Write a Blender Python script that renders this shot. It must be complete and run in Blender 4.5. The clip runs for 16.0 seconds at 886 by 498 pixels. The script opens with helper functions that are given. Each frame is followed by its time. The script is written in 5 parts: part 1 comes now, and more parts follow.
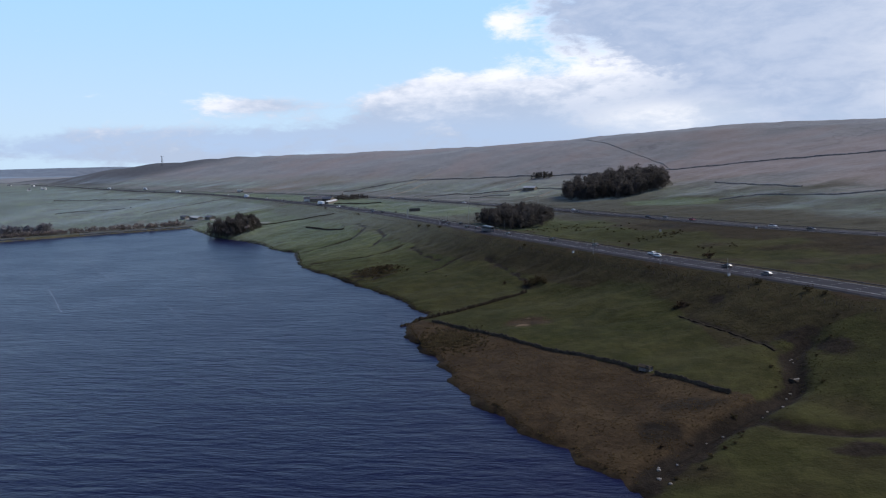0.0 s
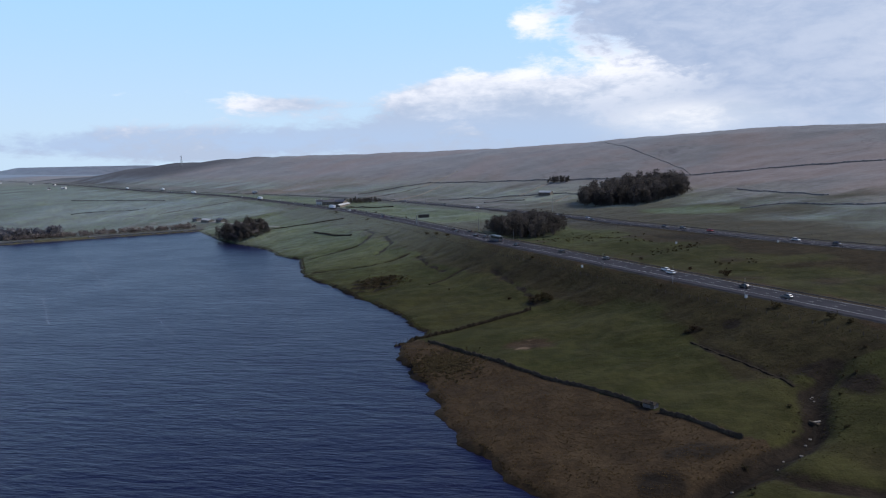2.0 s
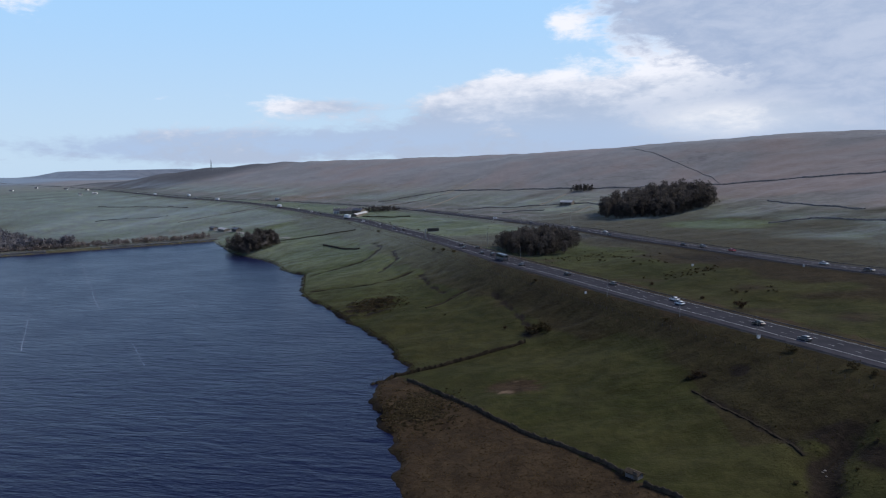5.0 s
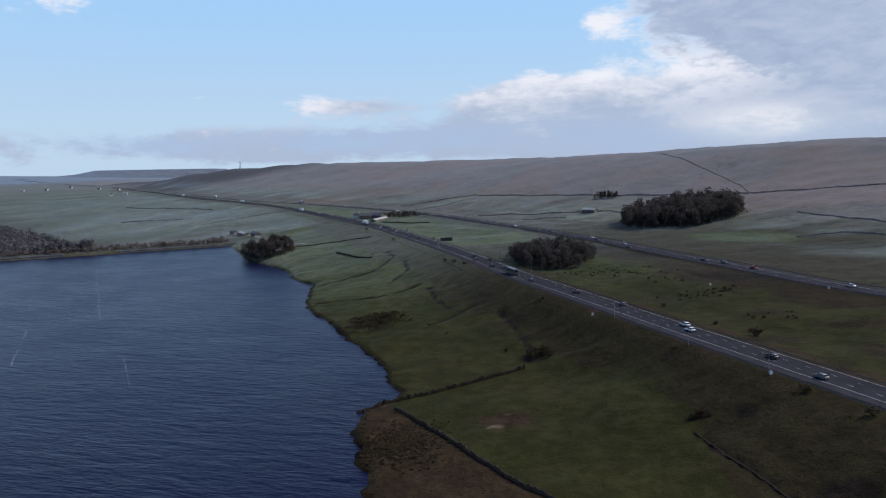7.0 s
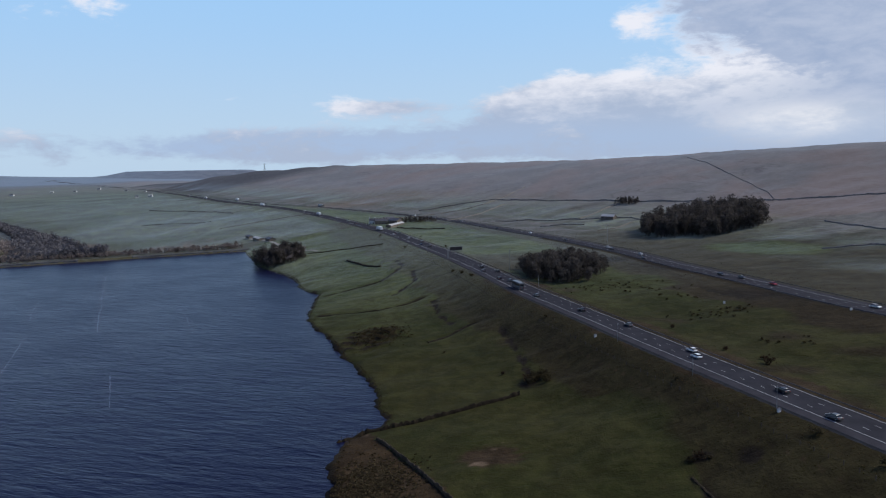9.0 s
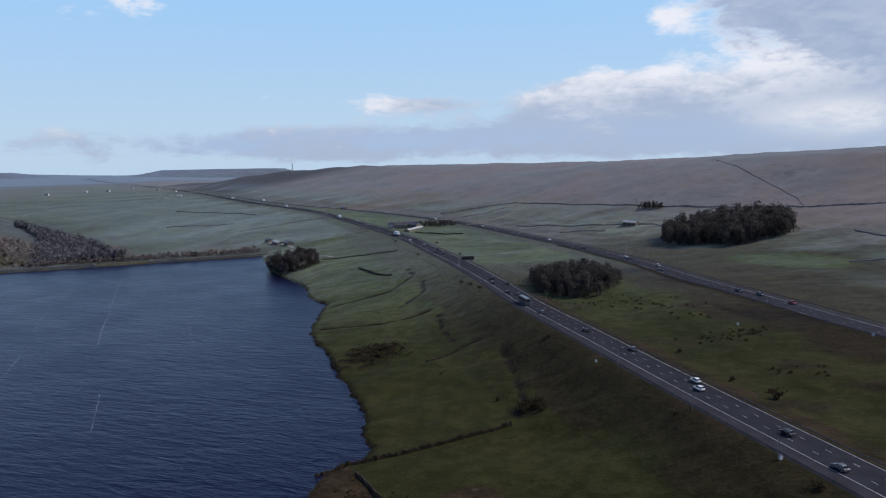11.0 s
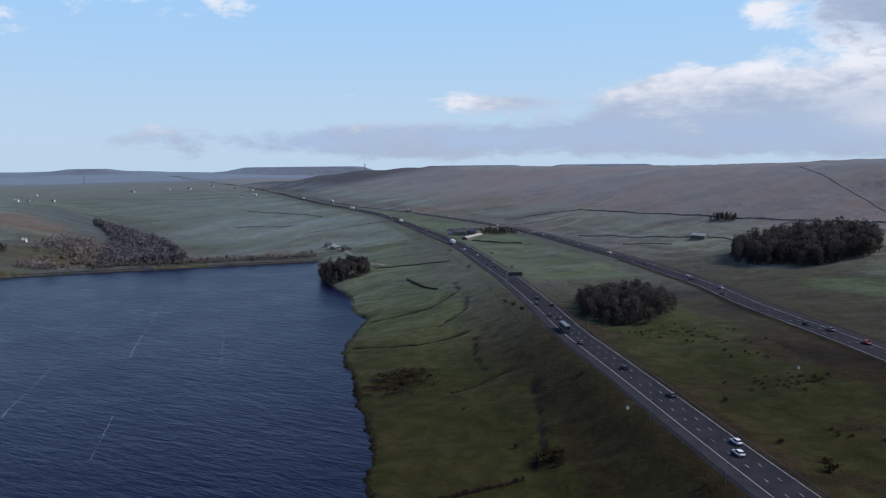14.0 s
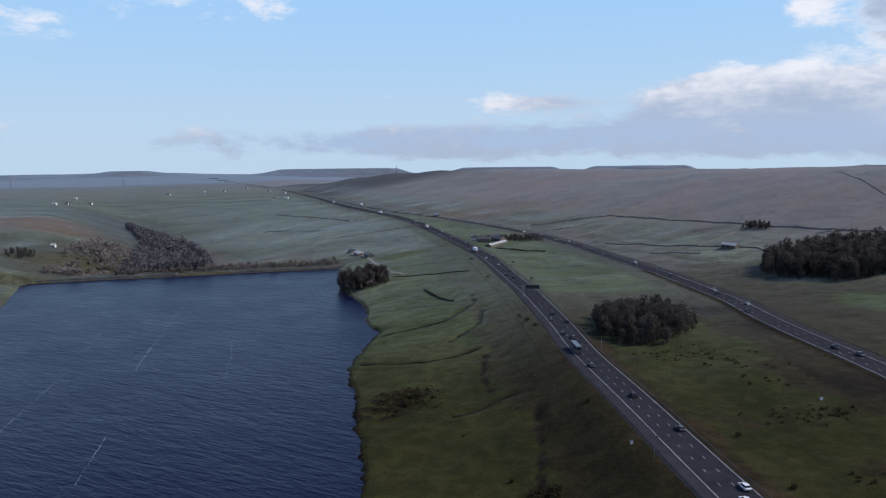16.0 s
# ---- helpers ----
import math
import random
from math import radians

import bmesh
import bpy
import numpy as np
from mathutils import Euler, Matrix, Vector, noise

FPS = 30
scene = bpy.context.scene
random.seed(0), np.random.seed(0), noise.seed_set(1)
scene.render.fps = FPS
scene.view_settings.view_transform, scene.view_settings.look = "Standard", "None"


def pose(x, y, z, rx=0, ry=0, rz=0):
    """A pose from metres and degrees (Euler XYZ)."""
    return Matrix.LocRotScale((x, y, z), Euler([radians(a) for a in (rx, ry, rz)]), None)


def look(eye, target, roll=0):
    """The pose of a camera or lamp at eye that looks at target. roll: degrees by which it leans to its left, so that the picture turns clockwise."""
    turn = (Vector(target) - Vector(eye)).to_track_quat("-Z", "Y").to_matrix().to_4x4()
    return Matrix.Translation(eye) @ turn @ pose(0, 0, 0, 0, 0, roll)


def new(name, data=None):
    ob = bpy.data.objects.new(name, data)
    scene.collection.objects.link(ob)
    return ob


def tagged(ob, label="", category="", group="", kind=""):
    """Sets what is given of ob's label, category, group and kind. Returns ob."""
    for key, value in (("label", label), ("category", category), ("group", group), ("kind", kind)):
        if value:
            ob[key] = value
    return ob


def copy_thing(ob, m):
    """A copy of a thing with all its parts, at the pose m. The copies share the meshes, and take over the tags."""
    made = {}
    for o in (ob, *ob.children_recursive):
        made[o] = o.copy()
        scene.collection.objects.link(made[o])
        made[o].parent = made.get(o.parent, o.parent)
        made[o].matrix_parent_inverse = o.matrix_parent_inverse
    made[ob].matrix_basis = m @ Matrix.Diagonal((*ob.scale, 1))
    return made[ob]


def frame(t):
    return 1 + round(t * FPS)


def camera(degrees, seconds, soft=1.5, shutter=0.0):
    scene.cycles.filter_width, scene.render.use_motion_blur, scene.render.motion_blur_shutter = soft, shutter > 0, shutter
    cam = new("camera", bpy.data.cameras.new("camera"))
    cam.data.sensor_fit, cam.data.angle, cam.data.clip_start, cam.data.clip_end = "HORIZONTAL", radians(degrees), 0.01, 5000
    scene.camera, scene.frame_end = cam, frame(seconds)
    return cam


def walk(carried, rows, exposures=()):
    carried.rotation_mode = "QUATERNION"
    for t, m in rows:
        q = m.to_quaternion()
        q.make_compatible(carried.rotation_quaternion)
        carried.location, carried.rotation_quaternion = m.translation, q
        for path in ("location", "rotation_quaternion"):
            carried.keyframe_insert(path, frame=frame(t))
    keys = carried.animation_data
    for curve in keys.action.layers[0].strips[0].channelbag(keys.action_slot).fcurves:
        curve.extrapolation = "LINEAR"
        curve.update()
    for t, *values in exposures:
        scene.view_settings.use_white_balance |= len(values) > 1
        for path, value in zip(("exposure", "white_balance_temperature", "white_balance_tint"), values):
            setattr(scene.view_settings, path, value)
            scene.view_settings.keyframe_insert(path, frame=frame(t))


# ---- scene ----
cam = camera(61.3, 16.0, soft=1.15)
PATH = [
    (0, (-8.453, -17.578, 65.955), (-8.457, -15.592, 65.719), -1.5),
    (0.5, (-6.354, -12.972, 67.127), (-6.38, -10.986, 66.891), -1.5),
    (1, (-4.253, -8.768, 68.089), (-4.289, -6.782, 67.854), -1.4),
    (1.5, (-1.831, -4.34, 68.862), (-1.875, -2.354, 68.627), -1.3),
    (2, (0.837, 0.125, 69.921), (0.775, 2.111, 69.685), -1.2),
    (2.5, (3.461, 4.477, 70.859), (3.372, 6.461, 70.624), -1.1),
    (3, (6.777, 8.91, 71.944), (6.673, 10.893, 71.71), -1.1),
    (3.5, (9.881, 13.558, 73.067), (9.773, 15.541, 72.833), -1.1),
    (4, (13.012, 17.807, 74.018), (12.898, 19.79, 73.787), -1.2),
    (6.5, (28.704, 38.337, 80.582), (28.47, 40.31, 80.353), -1.1),
    (7, (31.676, 42.499, 81.582), (31.432, 44.471, 81.355), -1.0),
    (7.5, (34.418, 46.403, 82.411), (34.159, 48.374, 82.187), -1.1),
    (8, (37.108, 50.531, 83.534), (36.828, 52.499, 83.311), -0.9),
    (8.5, (40.099, 55.131, 84.646), (39.798, 57.096, 84.423), -0.9),
    (9, (43.082, 59.734, 86.071), (42.762, 61.696, 85.846), -1.0),
    (11.5, (58.033, 80.42, 93.797), (57.583, 82.355, 93.565), -1.0),
    (12, (60.63, 85.968, 94.9), (60.12, 87.888, 94.667), -1.0),
    (12.5, (63.86, 90.739, 96.338), (63.285, 92.64, 96.105), -1.0),
    (13, (66.017, 95.028, 97.724), (65.407, 96.918, 97.491), -0.8),
    (13.5, (68.663, 99.753, 98.935), (68.052, 101.643, 98.702), -0.7),
    (14, (70.632, 103.976, 100.281), (70.023, 105.867, 100.048), -0.6),
    (14.5, (72.831, 108.254, 101.857), (72.204, 110.139, 101.624), -0.5),
    (15, (75.059, 112.444, 103.096), (74.411, 114.321, 102.864), -0.6),
    (15.5, (77.213, 116.825, 104.39), (76.539, 118.694, 104.158), -0.6),
    (16, (79.608, 121.417, 105.415), (78.906, 123.276, 105.185), -0.7),
]

walk(cam, [(t, look(eye, target, roll)) for t, eye, target, roll in PATH],
     exposures=((0, 0.22, 6330, 11), (3, 0.18, 6330, 11), (6.5, 0.03, 6330, 11), (9, -0.03, 6300, 11), (12.5, -0.03, 6280, 11), (16, 0.0, 6280, 11)))

# ---- light ----
SUN_AZ, SUN_EL = 70.0, 40.0      # degrees from +y towards +x, and up
SUN_STRENGTH, SKY_STRENGTH = 3.9, 1.0


class Nodes:
    """Small helper to write node trees."""

    def __init__(self, tree):
        self.tree = tree
        tree.nodes.clear()

    def add(self, kind):
        return self.tree.nodes.new(kind)

    def link(self, a, b):
        self.tree.links.new(a, b)

    def put(self, socket, v):
        if isinstance(v, bpy.types.NodeSocket):
            self.link(v, socket)
        else:
            socket.default_value = v

    def math(self, op, a, b=0.0, c=0.0, clamp=False):
        n = self.add("ShaderNodeMath")
        n.operation, n.use_clamp = op, clamp
        for k, v in enumerate((a, b, c)):
            self.put(n.inputs[k], v)
        return n.outputs[0]

    def span(self, v, a, b, lo=0.0, hi=1.0):
        n = self.add("ShaderNodeMapRange")
        n.interpolation_type = "SMOOTHSTEP"
        for k, x in enumerate((v, a, b, lo, hi)):
            self.put(n.inputs[k], x)
        return n.outputs[0]

    def mix(self, f, a, b, blend="MIX"):
        n = self.add("ShaderNodeMix")
        n.data_type, n.blend_type = "RGBA", blend
        self.put(n.inputs[0], f)
        self.put(n.inputs[6], a if isinstance(a, bpy.types.NodeSocket) else (*a, 1))
        self.put(n.inputs[7], b if isinstance(b, bpy.types.NodeSocket) else (*b, 1))
        return n.outputs[2]

    def noise(self, vec, scale, detail=4.0, rough=0.55, distort=0.0):
        n = self.add("ShaderNodeTexNoise")
        if vec is not None:
            self.link(vec, n.inputs["Vector"])
        n.inputs["Scale"].default_value = scale
        n.inputs["Detail"].default_value = detail
        n.inputs["Roughness"].default_value = rough
        n.inputs["Distortion"].default_value = distort
        return n.outputs["Fac"]

    def join(self, x, y, z):
        n = self.add("ShaderNodeCombineXYZ")
        for k, v in enumerate((x, y, z)):
            self.put(n.inputs[k], v)
        return n.outputs[0]

    def scaled(self, vec, s, rot=0.0):
        turn = self.add("ShaderNodeMapping")
        self.link(vec, turn.inputs["Vector"])
        turn.inputs["Rotation"].default_value = (0, 0, radians(rot))
        n = self.add("ShaderNodeMapping")
        self.link(turn.outputs[0], n.inputs["Vector"])
        n.inputs["Scale"].default_value = s
        return n.outputs[0]


world = bpy.data.worlds.new("sky")
scene.world = world
world.use_nodes = True
W = Nodes(world.node_tree)
d = W.add("ShaderNodeSeparateXYZ")
W.link(W.add("ShaderNodeTexCoord").outputs["Generated"], d.inputs[0])
dx, dy, dz = d.outputs
az = W.math("MULTIPLY", W.math("ARCTAN2", dx, dy), 57.2958)
el = W.math("MULTIPLY", W.math("ARCSINE", dz), 57.2958)
sky = W.add("ShaderNodeTexSky")
sky.sky_type, sky.sun_disc = "NISHITA", False
sky.sun_elevation, sky.sun_rotation = radians(SUN_EL), radians(SUN_AZ)
sky.air_density, sky.dust_density, sky.ozone_density = 1.0, 0.4, 1.5
clear = W.mix(1.0, sky.outputs[0], (0.085, 0.085, 0.085), "MULTIPLY")
# thin high veil that pales the blue towards the horizon
veil = W.mix(W.span(el, 0.0, 14.0), (0.52, 0.68, 0.84), (0.38, 0.64, 0.95))
veil = W.mix(W.span(el, 12.5, 23.0), veil, (0.055, 0.12, 0.36))
clear = W.mix(0.92, clear, veil)
cells = W.join(W.math("MULTIPLY", az, 0.055), W.math("MULTIPLY", el, 0.14), 3.7)
big = W.noise(cells, 1.7, 7.0, 0.6, 0.35)
fine = W.noise(cells, 5.5, 6.0, 0.62, 0.3)
curl = W.noise(cells, 15.0, 4.0, 0.6, 0.4)


def blob(a, e, ra, re, power=1.0):
    """A soft hump of the given size round an azimuth and elevation."""
    u = W.math("DIVIDE", W.math("SUBTRACT", az, a), ra)
    v = W.math("DIVIDE", W.math("SUBTRACT", el, e), re)
    r = W.math("ADD", W.math("MULTIPLY", u, u), W.math("MULTIPLY", v, v))
    return W.math("MULTIPLY", W.math("EXPONENT", W.math("MULTIPLY", r, -1.0)), power)


def total(*items):
    s = items[0]
    for x in items[1:]:
        s = W.math("ADD", s, x)
    return s


bank = total(blob(10.5, 3.6, 11, 3.0, 0.85), blob(-0.5, 4.6, 5.0, 2.1, 0.75), blob(-13.2, 4.4, 4.6, 0.75, 0.72), blob(3.0, 3.0, 11.0, 2.2, 0.5))
tower = total(blob(27.5, 9.5, 12.5, 7.5, 1.15), blob(11.0, 10.4, 5.5, 2.4, 0.55), blob(44, 5, 10, 8, 0.7))
low = total(blob(-22, 1.5, 14, 1.3, 0.66), blob(-50, 1.8, 30, 1.2, 0.26), blob(4, 1.7, 20, 1.5, 0.60))
wisp = total(blob(4.6, 9.7, 1.8, 0.9, 0.5), blob(-39, 11.6, 9, 2.6, 0.52), blob(-52, 9.0, 8, 2.0, 0.2))
around = W.math("MULTIPLY", W.span(W.math("ABSOLUTE", W.math("SUBTRACT", az, 5)), 60.0, 105.0), 0.45)
above = W.math("MULTIPLY", W.span(el, 12.5, 17.5), -0.9)
grain = total(W.math("MULTIPLY", W.math("SUBTRACT", big, 0.5), 1.25), W.math("MULTIPLY", W.math("SUBTRACT", fine, 0.5), 0.75), W.math("MULTIPLY", W.math("SUBTRACT", curl, 0.5), 0.32))
cover = W.span(total(bank, tower, low, wisp, around, above, grain), 0.26, 0.62)
thick = W.span(total(tower, W.math("MULTIPLY", bank, 0.2), W.math("MULTIPLY", grain, 0.9)), 0.30, 0.60)
lit = W.span(total(W.math("MULTIPLY", W.math("SUBTRACT", el, 4.2), 0.13), W.math("MULTIPLY", grain, 0.9)), -0.28, 0.36)
puff = W.mix(lit, (0.42, 0.50, 0.64), (0.86, 0.87, 0.92))
puff = W.mix(W.math("MULTIPLY", thick, 0.96), puff, W.mix(W.span(total(fine, W.math("MULTIPLY", az, 0.006)), 0.35, 0.85), (0.33, 0.42, 0.59), (0.47, 0.54, 0.68)))
lowmix = W.math("MULTIPLY", W.math("MULTIPLY", low, 1.25, clamp=True), W.span(total(grain, W.math("MULTIPLY", el, -0.06)), 0.12, -0.22))
lowgrey = W.mix(lowmix, puff, (0.41, 0.53, 0.72))
glow = W.math("MULTIPLY", total(blob(16.5, 2.6, 4.5, 1.1, 0.85), blob(33, 5.5, 4.0, 4.0, 0.3)), W.span(grain, -0.35, 0.2, 0.35, 1.0))
clouds = W.mix(glow, lowgrey, (1.0, 0.98, 0.96))
out = W.add("ShaderNodeBackground")
W.link(W.mix(cover, clear, clouds), out.inputs["Color"])
out.inputs["Strength"].default_value = SKY_STRENGTH
W.link(out.outputs[0], W.add("ShaderNodeOutputWorld").inputs["Surface"])

lamp = bpy.data.lights.new("sun", "SUN")
lamp.energy, lamp.angle, lamp.color = SUN_STRENGTH, radians(24), (1.0, 0.95, 0.88)
sun = new("sun", lamp)
ca, sa = math.cos(radians(SUN_EL)), math.sin(radians(SUN_EL))
sun.matrix_world = look((900 * math.sin(radians(SUN_AZ)) * ca, 900 * math.cos(radians(SUN_AZ)) * ca, 900 * sa), (0, 0, 0))


# ---- materials ----
def material(name, rough=0.8, metal=0.0):
    m = bpy.data.materials.new(name)
    m.use_nodes = True
    n = Nodes(m.node_tree)
    bsdf = n.add("ShaderNodeBsdfPrincipled")
    bsdf.inputs["Roughness"].default_value = rough
    bsdf.inputs["Metallic"].default_value = metal
    n.link(bsdf.outputs[0], n.add("ShaderNodeOutputMaterial").inputs["Surface"])
    return m, n, bsdf


def coords(n):
    return n.add("ShaderNodeTexCoord").outputs["Object"]


def bumped(n, bsdf, height, strength, distance):
    b = n.add("ShaderNodeBump")
    b.inputs["Strength"].default_value = strength
    b.inputs["Distance"].default_value = distance
    n.link(height, b.inputs["Height"])
    n.link(b.outputs[0], bsdf.inputs["Normal"])


def varied(name, a, b, scale, rough=0.8, metal=0.0, fine=None, bump=0.0, own=0.0, spec=0.5):
    """Two tones mixed by coarse and fine noise; own: how much each object differs by itself."""
    m, n, bsdf = material(name, rough, metal)
    p = coords(n)
    f = n.noise(p, scale, 5.0)
    g = n.noise(p, fine or scale * 6, 3.0)
    k = n.span(n.math("ADD", n.math("MULTIPLY", f, 0.65), n.math("MULTIPLY", g, 0.35)), 0.32, 0.68)
    c = n.mix(k, a, b)
    if own:
        r = n.add("ShaderNodeObjectInfo").outputs["Random"]
        c = n.mix(1.0, c, n.mix(r, (1 - own,) * 3, (1 + own,) * 3), "MULTIPLY")
    n.link(c, bsdf.inputs["Base Color"])
    bsdf.inputs["Specular IOR Level"].default_value = spec
    if bump:
        bumped(n, bsdf, g, 0.6, bump)
    return m


def leafy(name, a, b, scale, through_light=0.5, own=0.0):
    """Leaves, twigs and grass: matt, and letting some light through."""
    m = bpy.data.materials.new(name)
    m.use_nodes = True
    n = Nodes(m.node_tree)
    p = coords(n)
    k = n.span(n.math("ADD", n.math("MULTIPLY", n.noise(p, scale, 4.0), 0.6), n.math("MULTIPLY", n.noise(p, scale * 5, 3.0), 0.4)), 0.34, 0.66)
    c = n.mix(k, a, b)
    if own:
        r = n.add("ShaderNodeObjectInfo").outputs["Random"]
        c = n.mix(1.0, c, n.mix(r, (1 - own,) * 3, (1 + own,) * 3), "MULTIPLY")
    isle = n.add("ShaderNodeNewGeometry").outputs["Random Per Island"]
    c = n.mix(1.0, c, n.mix(isle, (0.8, 0.8, 0.8), (1.2, 1.2, 1.2)), "MULTIPLY")
    d, t, mx = n.add("ShaderNodeBsdfDiffuse"), n.add("ShaderNodeBsdfTranslucent"), n.add("ShaderNodeMixShader")
    n.link(c, d.inputs["Color"])
    n.link(c, t.inputs["Color"])
    mx.inputs[0].default_value = through_light
    n.link(d.outputs[0], mx.inputs[1])
    n.link(t.outputs[0], mx.inputs[2])
    n.link(mx.outputs[0], n.add("ShaderNodeOutputMaterial").inputs["Surface"])
    return m


HAZE_SHEEN = 0.5


def ground_material():
    m, n, bsdf = material("ground_cover", 1.0)
    bsdf.inputs["Specular IOR Level"].default_value = 0.05
    p = coords(n)
    wide = n.noise(p, 0.02, 5.0)
    mid = n.noise(p, 0.09, 5.0, 0.6)
    fine = n.noise(p, 0.55, 4.0, 0.65)
    tuft = n.noise(p, 1.9, 3.0, 0.6)
    at = n.add("ShaderNodeAttribute")
    at.attribute_name = "cover"
    s = n.add("ShaderNodeSeparateColor")
    n.link(at.outputs["Color"], s.inputs[0])
    lush, moor, heath_shade = s.outputs
    at2 = n.add("ShaderNodeAttribute")
    at2.attribute_name = "upland"
    s2 = n.add("ShaderNodeSeparateColor")
    n.link(at2.outputs["Color"], s2.inputs[0])
    hill, pale, bare = s2.outputs

    def edge(mask, k=0.5, lo=0.30, hi=0.70):
        v = n.math("ADD", mask, n.math("MULTIPLY", n.math("SUBTRACT", n.math("ADD", n.math("MULTIPLY", mid, 0.6), n.math("MULTIPLY", fine, 0.4)), 0.5), k))
        return n.span(v, lo, hi)

    at3 = n.add("ShaderNodeAttribute")
    at3.attribute_name = "remote"
    s3 = n.add("ShaderNodeSeparateColor")
    n.link(at3.outputs["Color"], s3.inputs[0])
    remote, spur, hazed_meadow = s3.outputs
    blotch = n.span(n.math("ADD", n.math("MULTIPLY", mid, 0.5), n.math("MULTIPLY", fine, 0.5)), 0.36, 0.64)
    speck = n.span(tuft, 0.35, 0.7)
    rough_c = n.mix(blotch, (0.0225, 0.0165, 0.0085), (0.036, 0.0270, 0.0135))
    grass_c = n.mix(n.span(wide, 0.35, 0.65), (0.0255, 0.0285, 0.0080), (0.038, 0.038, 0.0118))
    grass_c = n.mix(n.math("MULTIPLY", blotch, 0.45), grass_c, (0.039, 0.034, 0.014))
    # lighter turf and rough for mid distance, with haze put into the colour
    hazed_grass_c = n.mix(n.span(wide, 0.38, 0.62), (0.062, 0.080, 0.030), (0.098, 0.118, 0.050))
    hazed_grass_c = n.mix(n.math("MULTIPLY", blotch, 0.35), hazed_grass_c, (0.070, 0.068, 0.036))
    grass_c = n.mix(hazed_meadow, grass_c, hazed_grass_c)
    rough_c = n.mix(hazed_meadow, rough_c, n.mix(blotch, (0.056, 0.054, 0.034), (0.086, 0.081, 0.052)))
    moor_c = n.mix(blotch, (0.029, 0.0195, 0.0115), (0.051, 0.035, 0.019))
    # dark heather tone, which also paints scarp and gully shade
    heath_shade_c = n.mix(blotch, (0.010, 0.0078, 0.006), (0.024, 0.018, 0.0125))
    # separate fields, each with its own tint
    cell = n.add("ShaderNodeTexVoronoi")
    cell.inputs["Scale"].default_value = 0.011
    n.link(n.scaled(p, (0.6, 1.25, 0.0), 32), cell.inputs["Vector"])
    tint = n.add("ShaderNodeSeparateColor")
    n.link(cell.outputs["Color"], tint.inputs[0])
    # hill and far fields run paler than near turf, painting in haze
    pale_c = n.mix(tint.outputs[0], (0.098, 0.124, 0.066), (0.168, 0.188, 0.094))
    rushy = n.noise(n.scaled(p, (0.45, 1.0, 1.0), 25), 0.07, 7.0, 0.68, 0.8)
    pale_c = n.mix(n.math("MULTIPLY", n.span(rushy, 0.46, 0.54), 0.85), pale_c, (0.078, 0.076, 0.053))
    pale_c = n.mix(n.math("MULTIPLY", blotch, 0.3), pale_c, (0.095, 0.095, 0.075))
    # moor lifted pale, so its haze sits in the base colour
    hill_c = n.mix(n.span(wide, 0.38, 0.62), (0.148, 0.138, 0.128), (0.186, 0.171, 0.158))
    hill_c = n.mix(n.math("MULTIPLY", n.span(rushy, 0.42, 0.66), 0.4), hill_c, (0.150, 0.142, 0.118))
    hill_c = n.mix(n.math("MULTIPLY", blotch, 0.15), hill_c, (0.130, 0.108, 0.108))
    gully = n.noise(n.scaled(p, (0.45, 1.0, 1.0), 48), 0.012, 5.0, 0.6, 0.5)
    cut = n.span(n.math("ABSOLUTE", n.math("SUBTRACT", gully, 0.52)), 0.011, 0.003)
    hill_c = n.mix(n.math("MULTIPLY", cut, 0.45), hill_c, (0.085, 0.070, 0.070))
    pale_c = n.mix(n.math("MULTIPLY", cut, 0.5), pale_c, (0.055, 0.052, 0.035))
    rust = n.noise(p, 0.0045, 4.0, 0.6, 0.6)
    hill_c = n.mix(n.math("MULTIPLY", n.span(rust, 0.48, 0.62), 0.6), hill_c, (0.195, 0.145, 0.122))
    # thin open drains across the grass
    drain = n.noise(n.scaled(p, (0.5, 1.0, 1.0), 28), 0.021, 4.0, 0.55, 0.4)
    ditch = n.math("MULTIPLY", n.span(n.math("ABSOLUTE", n.math("SUBTRACT", drain, 0.5)), 0.012, 0.003), n.span(mid, 0.42, 0.58))
    pale_c = n.mix(n.math("MULTIPLY", ditch, 0.75), pale_c, (0.040, 0.037, 0.026))
    grass_c = n.mix(n.math("MULTIPLY", n.math("MULTIPLY", ditch, hazed_meadow), 0.6), grass_c, (0.026, 0.024, 0.014))
    bare_c = n.mix(blotch, (0.10, 0.07, 0.045), (0.16, 0.12, 0.08))
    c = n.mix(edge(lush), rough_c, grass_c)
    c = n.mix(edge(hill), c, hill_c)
    c = n.mix(edge(pale, 0.35, 0.12, 0.95), c, pale_c)
    c = n.mix(edge(moor), c, moor_c)
    c = n.mix(edge(heath_shade, 0.9), c, heath_shade_c)
    c = n.mix(edge(bare, 0.8), c, bare_c)
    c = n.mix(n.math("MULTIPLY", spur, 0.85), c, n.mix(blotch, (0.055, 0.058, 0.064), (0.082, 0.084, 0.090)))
    # blue-grey of the farthest ground is haze painted into its colour
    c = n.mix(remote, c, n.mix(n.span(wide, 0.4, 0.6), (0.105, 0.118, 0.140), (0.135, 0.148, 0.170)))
    # close turf is uneven; the open moor reads smooth
    calm = n.math("SUBTRACT", 1.0, n.math("MULTIPLY", n.math("MAXIMUM", hill, remote), 0.75))
    c = n.mix(n.math("MULTIPLY", n.math("MULTIPLY", speck, 0.40), calm), c, n.mix(1.0, c, (0.55, 0.55, 0.55), "MULTIPLY"))
    lump = n.noise(p, 0.16, 6.0, 0.68, 0.3)
